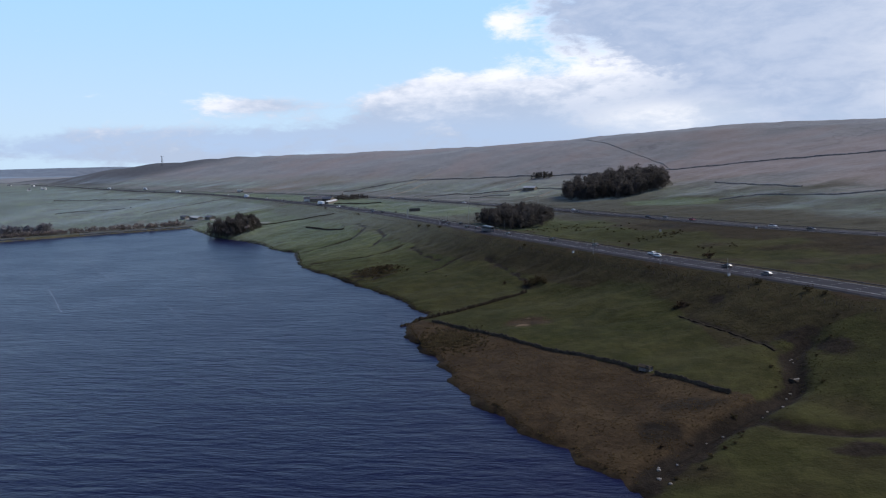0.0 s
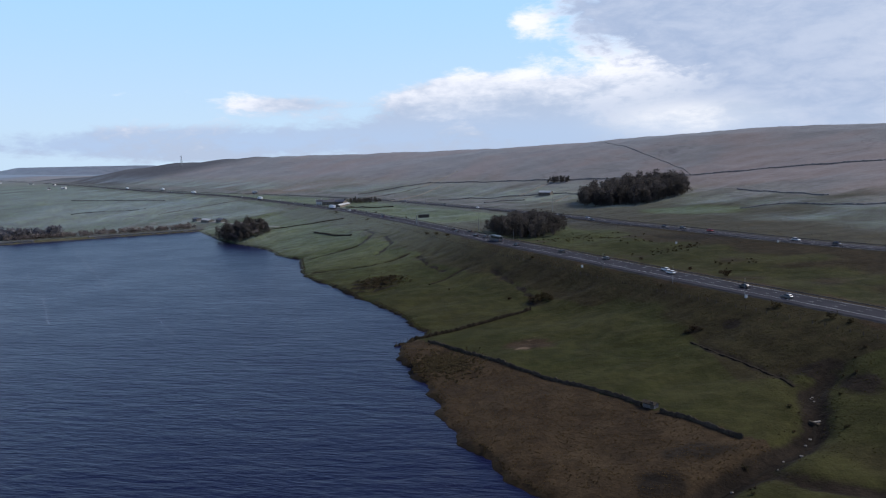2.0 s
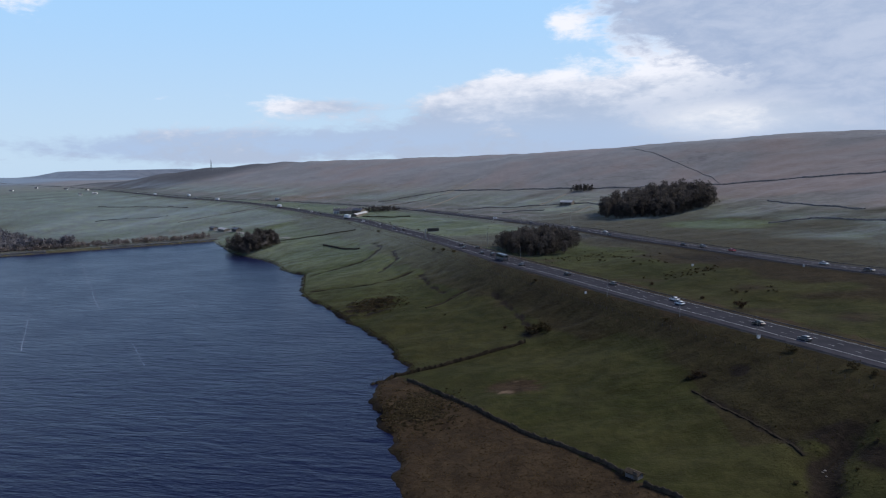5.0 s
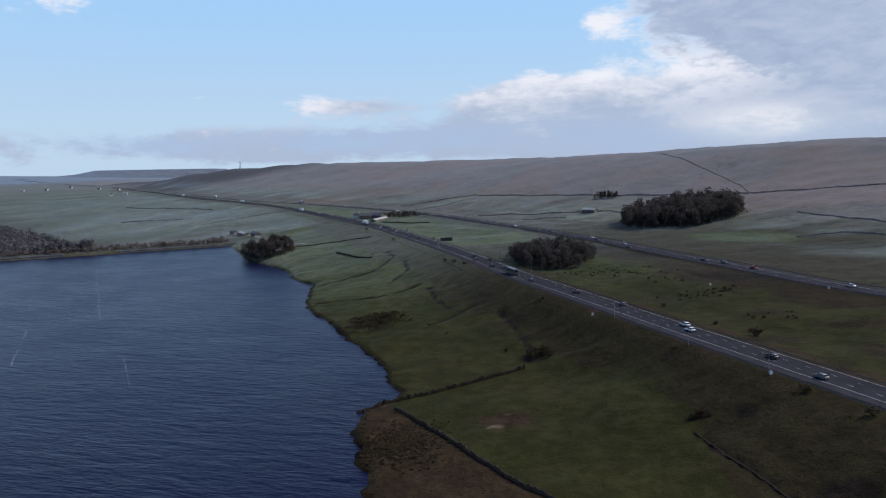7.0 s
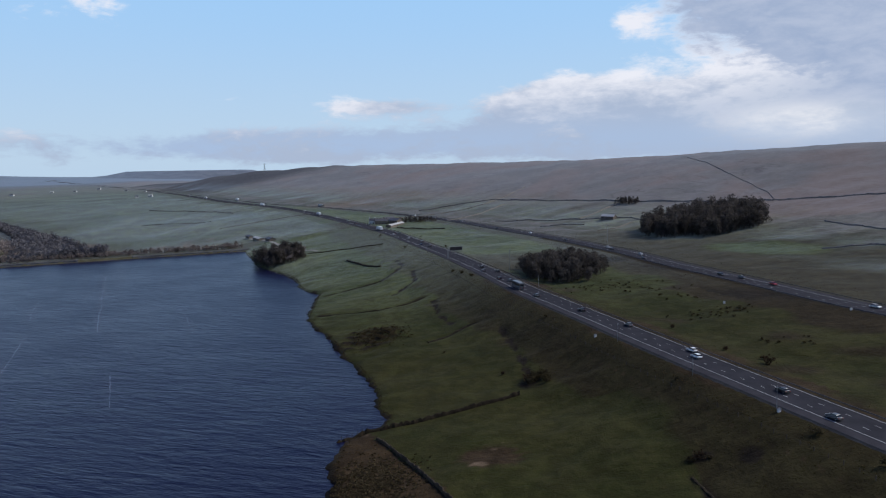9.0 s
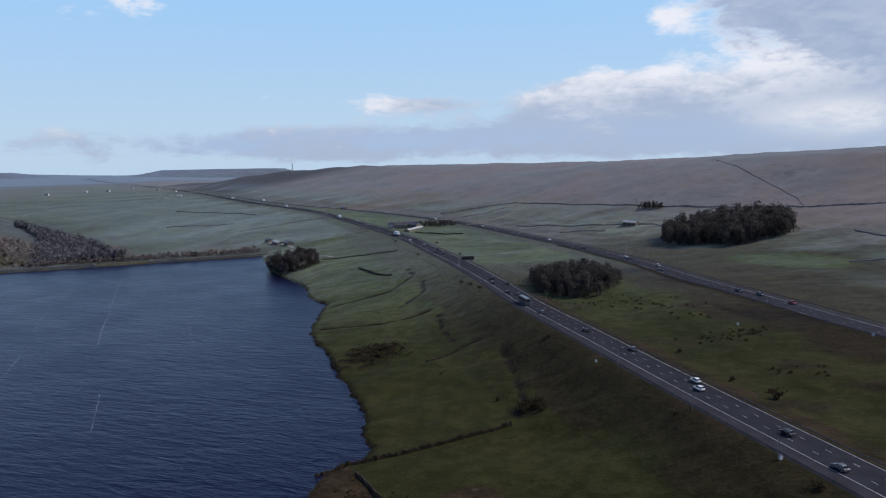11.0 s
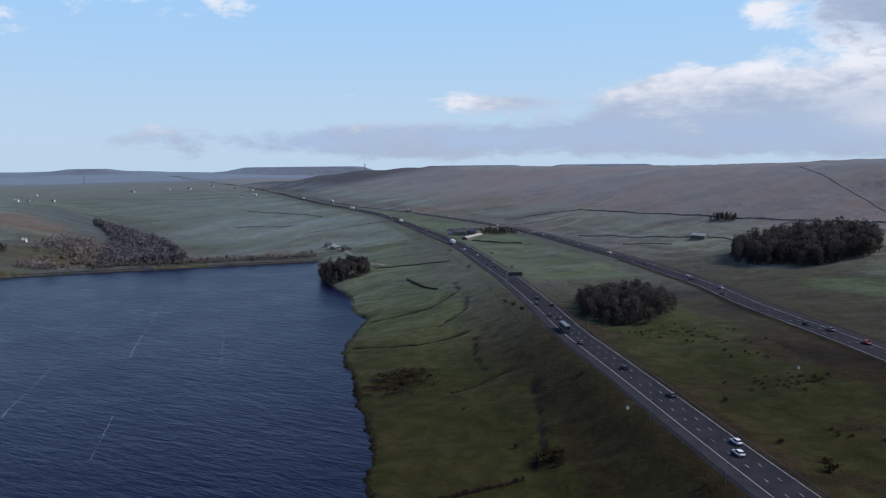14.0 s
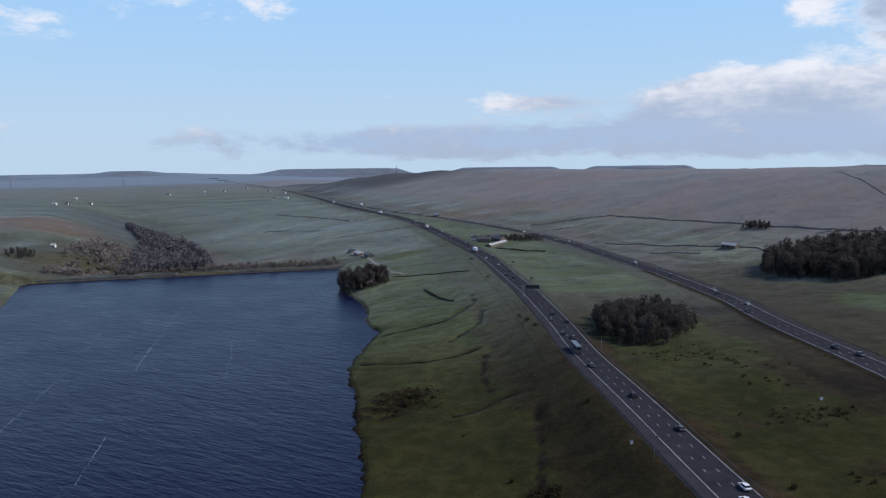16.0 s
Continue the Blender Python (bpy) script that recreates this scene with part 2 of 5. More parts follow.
    c = n.mix(calm, c, n.mix(n.span(lump, 0.40, 0.62), n.mix(1.0, c, (0.82, 0.81, 0.79), "MULTIPLY"), n.mix(1.0, c, (1.18, 1.18, 1.17), "MULTIPLY")))
    n.link(c, bsdf.inputs["Base Color"])
    # blue-tinted sheen at grazing angles, added to pale far cover like haze
    keep = n.math("SUBTRACT", 1.0, n.math("MULTIPLY", spur, 0.7))
    dry = n.math("MAXIMUM", n.math("MULTIPLY", n.math("MULTIPLY", n.math("MAXIMUM", hill, hazed_meadow), keep), 0.42), n.math("MAXIMUM", pale, n.math("MULTIPLY", remote, 0.6)))
    n.link(n.span(dry, 0.0, 1.0, 0.02, HAZE_SHEEN), bsdf.inputs["Sheen Weight"])
    bsdf.inputs["Sheen Roughness"].default_value = 0.25
    bsdf.inputs["Sheen Tint"].default_value = (0.72, 0.86, 1.0, 1)
    rise = n.math("ADD", n.math("MULTIPLY", lump, 1.3), n.math("ADD", fine, n.math("MULTIPLY", tuft, 0.5)))
    bumped(n, bsdf, n.math("MULTIPLY", rise, calm), 0.6, 0.5)
    return m


def water_material():
    m, n, bsdf = material("reservoir_water", 0.12)
    p = coords(n)
    bsdf.inputs["IOR"].default_value = 1.33
    bsdf.inputs["Specular IOR Level"].default_value = 0.34
    wind = n.scaled(p, (0.26, 1.0, 1.0), WIND)
    swell = n.noise(wind, 0.40, 3.0, 0.55, 0.3)
    chop = n.noise(wind, 1.0, 4.0, 0.6, 0.4)
    ripple = n.noise(wind, 2.6, 2.0, 0.6)
    gust = n.noise(n.scaled(p, (0.4, 1.0, 1.0), WIND), 0.13, 3.0, 0.6, 0.5)
    broken = n.noise(p, 0.022, 4.0, 0.6)
    n.link(n.mix(broken, (0.0032, 0.0030, 0.019), (0.0042, 0.0040, 0.023)), bsdf.inputs["Base Color"])
    n.link(n.span(broken, 0.3, 0.7, 0.28, 0.34), bsdf.inputs["Roughness"])
    hgt = n.math("ADD", n.math("ADD", n.math("MULTIPLY", gust, 2.3), n.math("MULTIPLY", swell, 1.6)), n.math("ADD", n.math("MULTIPLY", chop, 0.6), n.math("MULTIPLY", ripple, 0.14)))
    bumped(n, bsdf, hgt, 1.0, 0.26)
    return m


WIND = 8.0
M_GROUND, M_WATER = ground_material(), water_material()
M_ROAD = varied("asphalt", (0.020, 0.020, 0.025), (0.034, 0.034, 0.041), 0.15, 0.9, fine=2.5, spec=0.06)
M_SHOULDER = varied("worn_asphalt", (0.026, 0.025, 0.030), (0.044, 0.043, 0.050), 0.2, 0.95, fine=3.0, spec=0.06)
M_PAINT = varied("road_paint", (0.28, 0.28, 0.28), (0.44, 0.44, 0.43), 0.6, 0.6)
M_VERGE = varied("gravel_verge", (0.036, 0.031, 0.024), (0.072, 0.063, 0.051), 0.4, 0.95, fine=3.0)
M_STONE = varied("dark_gritstone", (0.034, 0.027, 0.019), (0.080, 0.064, 0.047), 0.5, 0.95, fine=3.0, bump=0.08, spec=0.06)
# near-black bank earth with scarp and wall shade put into it
M_BANK = varied("shaded_bank_earth", (0.016, 0.013, 0.009), (0.034, 0.027, 0.018), 0.5, 0.95, fine=3.0, bump=0.08, spec=0.05)
# lighter stone for far walls, with their haze put into its colour
M_FIELDSTONE = varied("weathered_hazed_stone", (0.15, 0.138, 0.12), (0.26, 0.238, 0.21), 0.5, 0.95, fine=3.0, spec=0.06)
M_DAM = varied("dam_concrete", (0.07, 0.07, 0.075), (0.14, 0.14, 0.145), 0.12, 0.9, fine=1.2)
M_HOUSE = varied("house_stone", (0.10, 0.085, 0.07), (0.20, 0.17, 0.14), 0.6, 0.9, fine=4.0, own=0.25)
M_WHITE = varied("white_render", (0.52, 0.52, 0.51), (0.66, 0.66, 0.65), 0.4, 0.8)
M_SLATE = varied("slate_roof", (0.035, 0.037, 0.042), (0.08, 0.08, 0.088), 0.8, 0.6, fine=5.0, own=0.2)
M_TIN = varied("pale_sheet_roof", (0.30, 0.30, 0.29), (0.44, 0.44, 0.42), 0.3, 0.7)
M_GLASS = varied("dark_glass", (0.01, 0.012, 0.015), (0.02, 0.022, 0.026), 2.0, 0.12)
M_STEEL = varied("galvanised_steel", (0.20, 0.21, 0.22), (0.34, 0.35, 0.36), 2.0, 0.45, 0.7)
M_RAIL = varied("weathered_barrier_steel", (0.055, 0.056, 0.060), (0.11, 0.11, 0.115), 1.2, 0.7, 0.3)
M_BLACK = varied("matt_black", (0.012, 0.012, 0.013), (0.022, 0.022, 0.024), 3.0, 0.7)
M_TYRE = varied("tyre_rubber", (0.012, 0.012, 0.012), (0.025, 0.025, 0.025), 4.0, 0.9)
M_WOOD = varied("weathered_timber", (0.05, 0.04, 0.03), (0.11, 0.09, 0.07), 2.0, 0.9)
M_BARK = varied("bark", (0.030, 0.024, 0.020), (0.065, 0.053, 0.045), 1.5, 0.95)
M_NEEDLE = leafy("conifer_needles", (0.062, 0.056, 0.050), (0.115, 0.103, 0.093), 0.8, 0.5, 0.3)
M_TWIG = leafy("bare_twigs", (0.165, 0.142, 0.130), (0.28, 0.242, 0.222), 0.8, 0.45, 0.3)
M_SCRUB = leafy("dark_scrub", (0.044, 0.037, 0.021), (0.080, 0.066, 0.036), 0.9, 0.45, 0.3)
M_FARSCRUB = leafy("rusty_bracken", (0.030, 0.021, 0.014), (0.058, 0.040, 0.026), 0.9, 0.45, 0.3)
M_TRACK = varied("pale_gravel", (0.16, 0.15, 0.14), (0.28, 0.27, 0.25), 0.4, 0.95, fine=2.0)
M_PEAT = varied("peaty_stream", (0.008, 0.007, 0.005), (0.02, 0.016, 0.012), 0.8, 0.9, spec=0.04)
M_CLOUGH = leafy("winter_woodland", (0.105, 0.102, 0.112), (0.170, 0.162, 0.168), 0.05, 0.4)
M_TUSSOCK = leafy("brown_tussock", (0.070, 0.048, 0.025), (0.138, 0.098, 0.050), 0.35)
M_RUSH = leafy("dark_rush", (0.052, 0.041, 0.023), (0.096, 0.075, 0.042), 0.25)
M_OLIVE = leafy("olive_tuft", (0.046, 0.044, 0.016), (0.080, 0.070, 0.028), 0.2)
M_LAMP = varied("red_lens", (0.20, 0.012, 0.010), (0.26, 0.02, 0.016), 4.0, 0.3)
M_CLEAR = varied("clear_lens", (0.6, 0.6, 0.6), (0.75, 0.75, 0.75), 4.0, 0.2)


def car_paint(name, c):
    return varied(name, c, tuple(min(1, v * 1.12 + 0.004) for v in c), 1.0, 0.28)


PAINTS = {"white": car_paint("white_paint", (0.70, 0.70, 0.70)), "silver": car_paint("silver_paint", (0.38, 0.39, 0.40)), "black": car_paint("black_paint", (0.015, 0.015, 0.017)),
          "grey": car_paint("grey_paint", (0.09, 0.095, 0.10)), "blue": car_paint("blue_paint", (0.03, 0.05, 0.12)), "red": car_paint("red_paint", (0.25, 0.02, 0.02))}


# ---- plan curves: x as a function of y ----
def curve(pairs, soften):
    """A softened line through (y, x) pairs."""
    ys, xs = np.array(pairs, float).T
    grid = np.arange(-5200, 5200, 4.0)
    v = np.interp(grid, ys, xs)
    lo, hi = np.gradient(v, 4.0)[[0, -1]]
    if soften:
        k = np.exp(-0.5 * (np.arange(-40, 41) * 4.0 / soften) ** 2)
        v = np.convolve(np.pad(v, 40, mode="edge"), k / k.sum(), "valid")
    return lambda y: np.interp(y, grid, v)


SHORE = [(-400, 260), (0, 92), (60, 60), (110, 32), (120, 28), (129, 26.5), (136, 21), (146, 16), (159, 8), (170, 4), (189, -5), (204, -8), (220, -10), (227, -12), (235, -17), (249, -21), (261, -23), (273, -25),
         (284, -22), (299, -15), (308, -22), (322, -26), (336, -31), (360, -44), (375, -54), (402, -68), (423, -79), (435, -88), (453, -98), (464, -103), (488, -108), (505, -113), (528, -118), (536, -119), (548, -132),
         (564, -144), (580, -151), (600, -161), (622, -177), (656, -207), (685, -230), (708, -240), (757, -268), (786, -283)]
shore_x = curve(SHORE, 1.5)
NEAR = [(-600, 470), (0, 222), (165, 149), (235, 119), (254, 109), (273, 100), (308, 83), (342, 67), (360, 59), (390, 45), (414, 33.5), (447, 17), (472, 7.5), (497, -2), (540, -21), (597, -46), (651, -73), (702, -97),
        (768, -129), (828, -165), (900, -209), (988, -265), (1092, -332), (1180, -399), (1264, -477), (1410, -612), (1570, -742), (1700, -846), (2100, -1200), (2500, -1620), (5000, -4200)]
near_x = curve(NEAR, 18.0)
near_z = curve([(0, 20.0), (450, 20.5), (620, 21.0), (900, 21.0), (1200, 22.5), (1700, 25.0), (2600, 34.0), (5000, 70.0)], 40.0)
FAR = [(-600, 640), (0, 390), (332, 182), (364, 158), (395, 147), (433, 134), (469, 119), (493, 109), (540, 91), (573, 85), (612, 66), (651, 50), (700, 26), (771, -16), (869, -70), (959, -128), (1002, -166), (1058, -213),
       (1130, -284), (1207, -358), (1264, -440), (1410, -580), (1570, -712), (1700, -817), (2100, -1170), (2500, -1590), (5000, -4170)]
far_x = curve(FAR, 22.0)
far_z = curve([(0, 28), (350, 26.5), (450, 25.3), (550, 24.0), (650, 22.5), (800, 22.0), (1000, 22.0), (1300, 23.0), (1700, 25.3), (2600, 34.3), (5000, 70.0)], 40.0)
crest_x = curve([(-2000, 2000), (300, 849), (550, 675), (760, 544), (950, 356), (1150, 240), (1400, 65), (1700, -277), (1950, -610), (2060, -905), (2300, -1200), (5000, -3900)], 40.0)
crest_z = curve([(0, 86), (300, 89), (550, 94), (760, 98.6), (950, 102.5), (1150, 95.5), (1400, 89), (1700, 87.5), (1950, 87.0), (2060, 71), (2150, 48), (2300, 40), (2700, 42), (5000, 50)], 40.0)
valley_x = curve([(600, -340), (700, -403), (781, -463), (862, -522), (943, -590), (1100, -770), (1500, -1250), (2000, -1900), (5000, -4900)], 20.0)
valley_z = curve([(600, -6), (700, -14), (781, -21), (862, -27), (943, -28), (1100, -20), (1500, 2), (2000, 22), (3000, 45), (4200, 66)], 15.0)
DAM_A, DAM_B = Vector((-283, 788)), Vector((-518, 617))
DAM_DIR = (DAM_B - DAM_A).normalized()
DAM_OUT = Vector((DAM_DIR.y, -DAM_DIR.x))
STREAM = [(112, 222), (104, 206), (96, 197), (89, 190), (86, 180), (81, 170), (74, 163), (66, 157), (60, 152), (55, 149), (49, 144), (45, 139), (39, 134), (34, 129), (28, 121)]


def stream_x(y):
    return np.interp(y, [p[1] for p in STREAM[::-1]], [p[0] for p in STREAM[::-1]])


SIDE_GULLY = [(64, 151), (69, 145), (75, 142), (82, 140), (92, 138), (110, 134), (130, 133)]

SCARPS = [[(-19, 393), (-13, 399), (-8, 405), (-3, 410), (2, 414)], [(-111, 520), (-104, 527), (-92, 535), (-78, 543), (-75, 556), (-71, 578), (-80, 600)], [(-95, 461), (-76, 463), (-58, 466), (-46, 474), (-37, 482)],
          [(-30, 470), (-22, 440), (-12, 420)], [(74, 242), (78, 227), (83, 215), (86, 205), (87.5, 196)], [(31, 330), (26, 352), (20, 376), (14, 397)], [(-60, 500), (-52, 530), (-60, 560)]]


def step(v, a, b):
    t = np.clip((v - a) / (b - a), 0, 1)
    return t * t * (3 - 2 * t)


def near_line(x, y, pts):
    """Distance to a polyline."""
    best = np.full(np.shape(x), 1e9)
    for (ax, ay), (bx, by) in zip(pts, pts[1:]):
        ux, uy = bx - ax, by - ay
        k = np.clip(((x - ax) * ux + (y - ay) * uy) / (ux * ux + uy * uy), 0, 1)
        best = np.minimum(best, np.hypot(x - ax - k * ux, y - ay - k * uy))
    return best


def ripple(x, y, size, seed):
    """Cheap smooth noise in about -1..1."""
    r = np.random.RandomState(seed)
    out = 0
    for k in range(5):
        a, ph, f = r.uniform(0, 6.283), r.uniform(0, 6.283, 2), r.uniform(0.7, 1.5) * 6.283 / size
        u, v = x * math.cos(a) + y * math.sin(a), -x * math.sin(a) + y * math.cos(a)
        out = out + np.sin(u * f + ph[0] + 1.3 * np.sin(v * f * 0.6 + ph[1]))
    return out / 3.0


def ground_z(x, y):
    """Height of the land."""
    x, y = np.asarray(x, float), np.asarray(y, float)
    out = (x - DAM_A.x) * DAM_OUT.x + (y - DAM_A.y) * DAM_OUT.y
    along = (x - DAM_A.x) * DAM_DIR.x + (y - DAM_A.y) * DAM_DIR.y
    jag = ripple(y, y * 0.3, 23, 3) * 1.2 + ripple(y, y * 0.3, 10, 4) * 1.0
    up = np.clip((y - 770) / 15, 0, 1)
    xs = shore_x(y) + jag * (1 - up)
    v = step(out, -12, 12)
    land = slopes(x, y, xs, 0.0 * y, 1 - up) * (1 - v) + slopes(x, y, valley_x(y), valley_z(y), 0.0) * v
    dist = np.hypot(x, y - 300)
    xn, xf = near_x(y), far_x(y)
    soft = np.clip(np.minimum(np.abs(x - xn - 5), np.abs(x - xf - 5)) / 25 - 0.5, 0, 1)
    land = land + soft * (ripple(x, y, 46, 1) * 0.45 + ripple(x, y, 14, 2) * 0.16 + ripple(x, y, 170, 6) * np.clip((dist - 500) / 500, 0, 1) * 1.2)
    # stream gully
    s = near_line(x, y, STREAM)
    land = land - np.minimum(2.6 * np.exp(-(s / 3.6) ** 2) * step(-y, -212, -192), np.maximum(land - 0.4, 0) * 0.85)
    land = land - 1.3 * np.exp(-(near_line(x, y, SIDE_GULLY) / 2.6) ** 2)
    # hummocks of the heather mound by the water
    land = land + np.exp(-(np.hypot((x + 50) / 17, (y - 405) / 24)) ** 4) * (0.7 + 0.9 * ripple(x, y, 9, 42))
    # eroded scarps and old wall lines in the pasture
    for pts in SCARPS:
        q = near_line(x, y, pts)
        land = land - 0.8 * np.exp(-(q / 1.6) ** 2)
    # reservoir bed and banks
    bank = np.where(y > 520, -427 - (y - 520) * 0.95, -427)
    wet = (out < 0) & (x > bank) & (x < xs)
    offshore = np.minimum(np.minimum(xs - x, (x - bank) * 0.7), -out)
    bed = -np.clip(offshore * 0.4, 0, 4)
    land = np.where(wet, bed, land)
    # land beyond the left bank, and the downstream face behind the dam
    west = (x <= bank) & (out < 12)
    rise = 1.0 + np.clip((bank - x) * 0.09, 0, 22)
    land = np.where(west, rise * (1 - v) + land * v, land)
    down = (out >= 0) & (along > 0) & (along < 380) & (out < 200)
    face = 2.0 - np.clip(out - 26, 0, 80) * 0.36 * np.clip(along / 40, 0, 1) * np.clip((300 - along) / 60, 0, 1)
    w = np.maximum(step(out, 60, 160), step(along, 250, 380))
    land = np.where(down, face * (1 - w) + land * w, land)
    return land


def slopes(x, y, xs, zs, rim):
    """Land from a left foot line up over both carriageways to the moor's crest."""
    xn, zn, xf, zf = near_x(y), near_z(y), far_x(y), far_z(y)
    xc, zc = crest_x(y), crest_z(y)
    f = (x - xs) / np.maximum(xn - 4 - xs, 1.0)
    low = np.interp(f, [0, 0.3, 0.55, 0.75, 0.93, 1.0], [0.0, 0.15, 0.29, 0.53, 0.90, 1.0])
    flat = np.interp(f, [0, 0.1, 0.59, 1.0], [0.0, 0.14, 0.56, 1.0])
    mix = step(y, 420, 600)
    field = zs + (zn - zs) * (low * (1 - mix) + flat * mix)
    field = field + np.where(f > 0, np.minimum(1.0, (x - xs) / 1.5) * 0.9 * rim, 0) * np.clip(1 - f * 1.5, 0, 1)
    a = np.clip((x - xn - 13) / np.maximum(xf - 3 - xn - 13, 1.0), 0, 1)
    gap = xf - xn
    dip = np.interp(a, [0, 0.12, 0.3, 0.6, 0.9, 1.0], [0, -1.2, -2.2, -1.0, -0.2, 0.0])
    middle = zn + (zf - zn) * a + np.clip((gap - 40) / 60, 0, 1) * (dip + np.sin(a * 3.1416) * 0.6 * ripple(x, y, 60, 8))
    b = np.clip((x - xf - 16) / np.maximum(xc - xf - 16, 1.0), 0, 1.0)
    side = zf + (zc - zf) * np.interp(b, [0, 0.13, 0.3, 0.6, 0.85, 1.0], [0, 0.075, 0.25, 0.62, 0.91, 1.0])
    side = side + np.minimum(0, -(x - xc - 150)) * 0.02 * (x > xc)
    rise = np.where(x < xn - 2, field, np.where(x < xf + 8, middle, side))
    # left of the valley floor the land rises again
    left = zs + (np.interp(xs - x, [0, 30, 120, 260, 600, 1500], [0, 4, 20, 34, 34, 30])) * np.clip((14 - zs) / 34 + 0.45, 0.2, 1.2)
    left = np.minimum(left, np.interp(y, [1000, 1700, 2600, 4000], [20, 27, 39, 56]) + 5 * ripple(x, y, 900, 5))
    left = left + 22 * np.exp(-(np.hypot((x + 900) / 220, (y - 930) / 150)) ** 2)
    return np.where(x < xs, left, rise)


def at_ground(x, y, lift=0.0):
    return float(ground_z(x, y)) + lift


# ---- mesh helpers ----
def link_mesh(name, bm, mat, smooth=False):
    me = bpy.data.meshes.new(name)
    bm.to_mesh(me)
    bm.free()
    me.materials.append(mat)
    if smooth:
        for p in me.polygons:
            p.use_smooth = True
    return new(name, me)


def part(name, bm, mat, parent=None, label="", smooth=False):
    ob = link_mesh(name, bm, mat, smooth)
    if parent is not None:
        ob.parent = parent
    return tagged(ob, label)


def shared(name, me, parent, m, label=""):
    ob = new(name, me)
    ob.parent = parent
    ob.matrix_basis = m
    return tagged(ob, label)


def base(name, m, label, category, group=""):
    ob = new(name)
    ob.empty_display_size = 0.5
    ob.matrix_basis = m
    return tagged(ob, label, category, group)


def box(bm, x0, y0, z0, x1, y1, z1, bevel=0.0):
    m = Matrix.LocRotScale(((x0 + x1) / 2, (y0 + y1) / 2, (z0 + z1) / 2), None, (x1 - x0, y1 - y0, z1 - z0))
    g = bmesh.ops.create_cube(bm, size=1.0, matrix=m)
    if bevel:
        edges = list({e for v in g["verts"] for e in v.link_edges})
        bmesh.ops.bevel(bm, geom=edges, offset=bevel, segments=1, affect="EDGES")
    return bm


def boxed(x0, y0, z0, x1, y1, z1, bevel=0.0):
    return box(bmesh.new(), x0, y0, z0, x1, y1, z1, bevel)


def rod(bm, a, b, ra, rb, sides=6):
    a, b = Vector(a), Vector(b)
    q = (b - a).to_track_quat("Z", "Y").to_matrix().to_4x4()
    bmesh.ops.create_cone(bm, cap_ends=True, segments=sides, radius1=ra, radius2=rb, depth=(b - a).length, matrix=Matrix.Translation((a + b) / 2) @ q)
    return bm


def sheet(name, verts, faces, mat, smooth=False):
    me = bpy.data.meshes.new(name)
    me.from_pydata(verts, [], faces)
    me.materials.append(mat)
    if smooth:
        me.polygons.foreach_set("use_smooth", [True] * len(me.polygons))
    return new(name, me)


def grid_faces(nx, ny):
    i = np.arange(nx * ny).reshape(ny, nx)
    return np.stack([i[:-1, :-1], i[:-1, 1:], i[1:, 1:], i[1:, :-1]], -1).reshape(-1, 4).tolist()


# ---- ground: one sheet out to the horizon ----
def stretched(lo, hi, cell, far_lo, far_hi, grow=1.055):
    mid = list(np.arange(lo, hi, cell))
    a, b, s = [], [], cell
    v = lo
    while v > far_lo:
        s *= grow
        v -= s
        a.append(v)
    v, s = mid[-1], cell
    while v < far_hi:
        s *= grow
        v += s
        b.append(v)
    return np.array(a[::-1] + mid + b)


gx = stretched(-320, 240, 2.2, -4700, 3000, 1.05)
gy = stretched(104, 720, 2.2, -1500, 4780, 1.05)
X, Y = np.meshgrid(gx, gy)
Z = ground_z(X, Y)
# far rolling country and flat-topped hills along the skyline
distance = np.hypot(X - 30, Y - 60)


def far_hill(cx, cy, rx, ry, top, turn=0.0):
    c, s = math.cos(turn), math.sin(turn)
    u, v = ((X - cx) * c + (Y - cy) * s) / rx, (-(X - cx) * s + (Y - cy) * c) / ry
    return top * (1 - step(np.hypot(u, v), 0.55, 1.0)) - 100.0 * (np.hypot(u, v) > 1)


Z = np.maximum(Z, far_hill(-1000, 3950, 420, 420, 77))
Z = np.maximum(Z, far_hill(-330, 4000, 400, 420, 77.5))
Z = np.maximum(Z, far_hill(-2080, 4080, 600, 400, 76.5, 0.48))
Z = np.maximum(Z, far_hill(-3090, 3520, 250, 240, 78, 0.7))
Z = np.maximum(Z, far_hill(-3500, 2900, 420, 260, 66, 0.9))
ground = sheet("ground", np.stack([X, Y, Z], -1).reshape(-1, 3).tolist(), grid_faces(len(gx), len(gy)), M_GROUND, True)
tagged(ground, "winter moorland pasture and brown rough grazing land", "ground", kind="structure")

# what grows where: masks of plant cover, with painted haze and shade added
xs_, xn_, xf_, xc_ = shore_x(Y), near_x(Y), far_x(Y), crest_x(Y)
F = (X - xs_) / np.maximum(xn_ - xs_, 1)
wob = ripple(X, Y, 37, 21)
wob2 = ripple(X, Y, 90, 22)
wallside = (X + 14) * 107 + (Y - 277) * 78      # negative: water side of the long wall
inside = (X > xs_) & (X < xn_)
front = (wallside < 0) & (Y < 290) & (X < stream_x(Y) - 2)
past_bank = (Y < 250) & (X > 76 + (Y < 190) * 6 + np.clip(Y - 200, 0, 60) * -0.02)
lush = inside * (1 - step(F + 0.05 * wob, 0.58, 0.74)) * (Y < 830)
lush = np.where((Y < 300) & (wallside > 0), 1 - step(F + 0.04 * wob, 0.70, 0.86), lush)
lush = np.where(past_bank & (Y < 300), np.where(Y < 203, 0.75, 0.24) + 0.2 * wob, lush)
lush = np.where(front & inside, 0.0, lush)
south = (Y < 165) & (X > np.maximum(shore_x(Y), stream_x(Y) + 2))
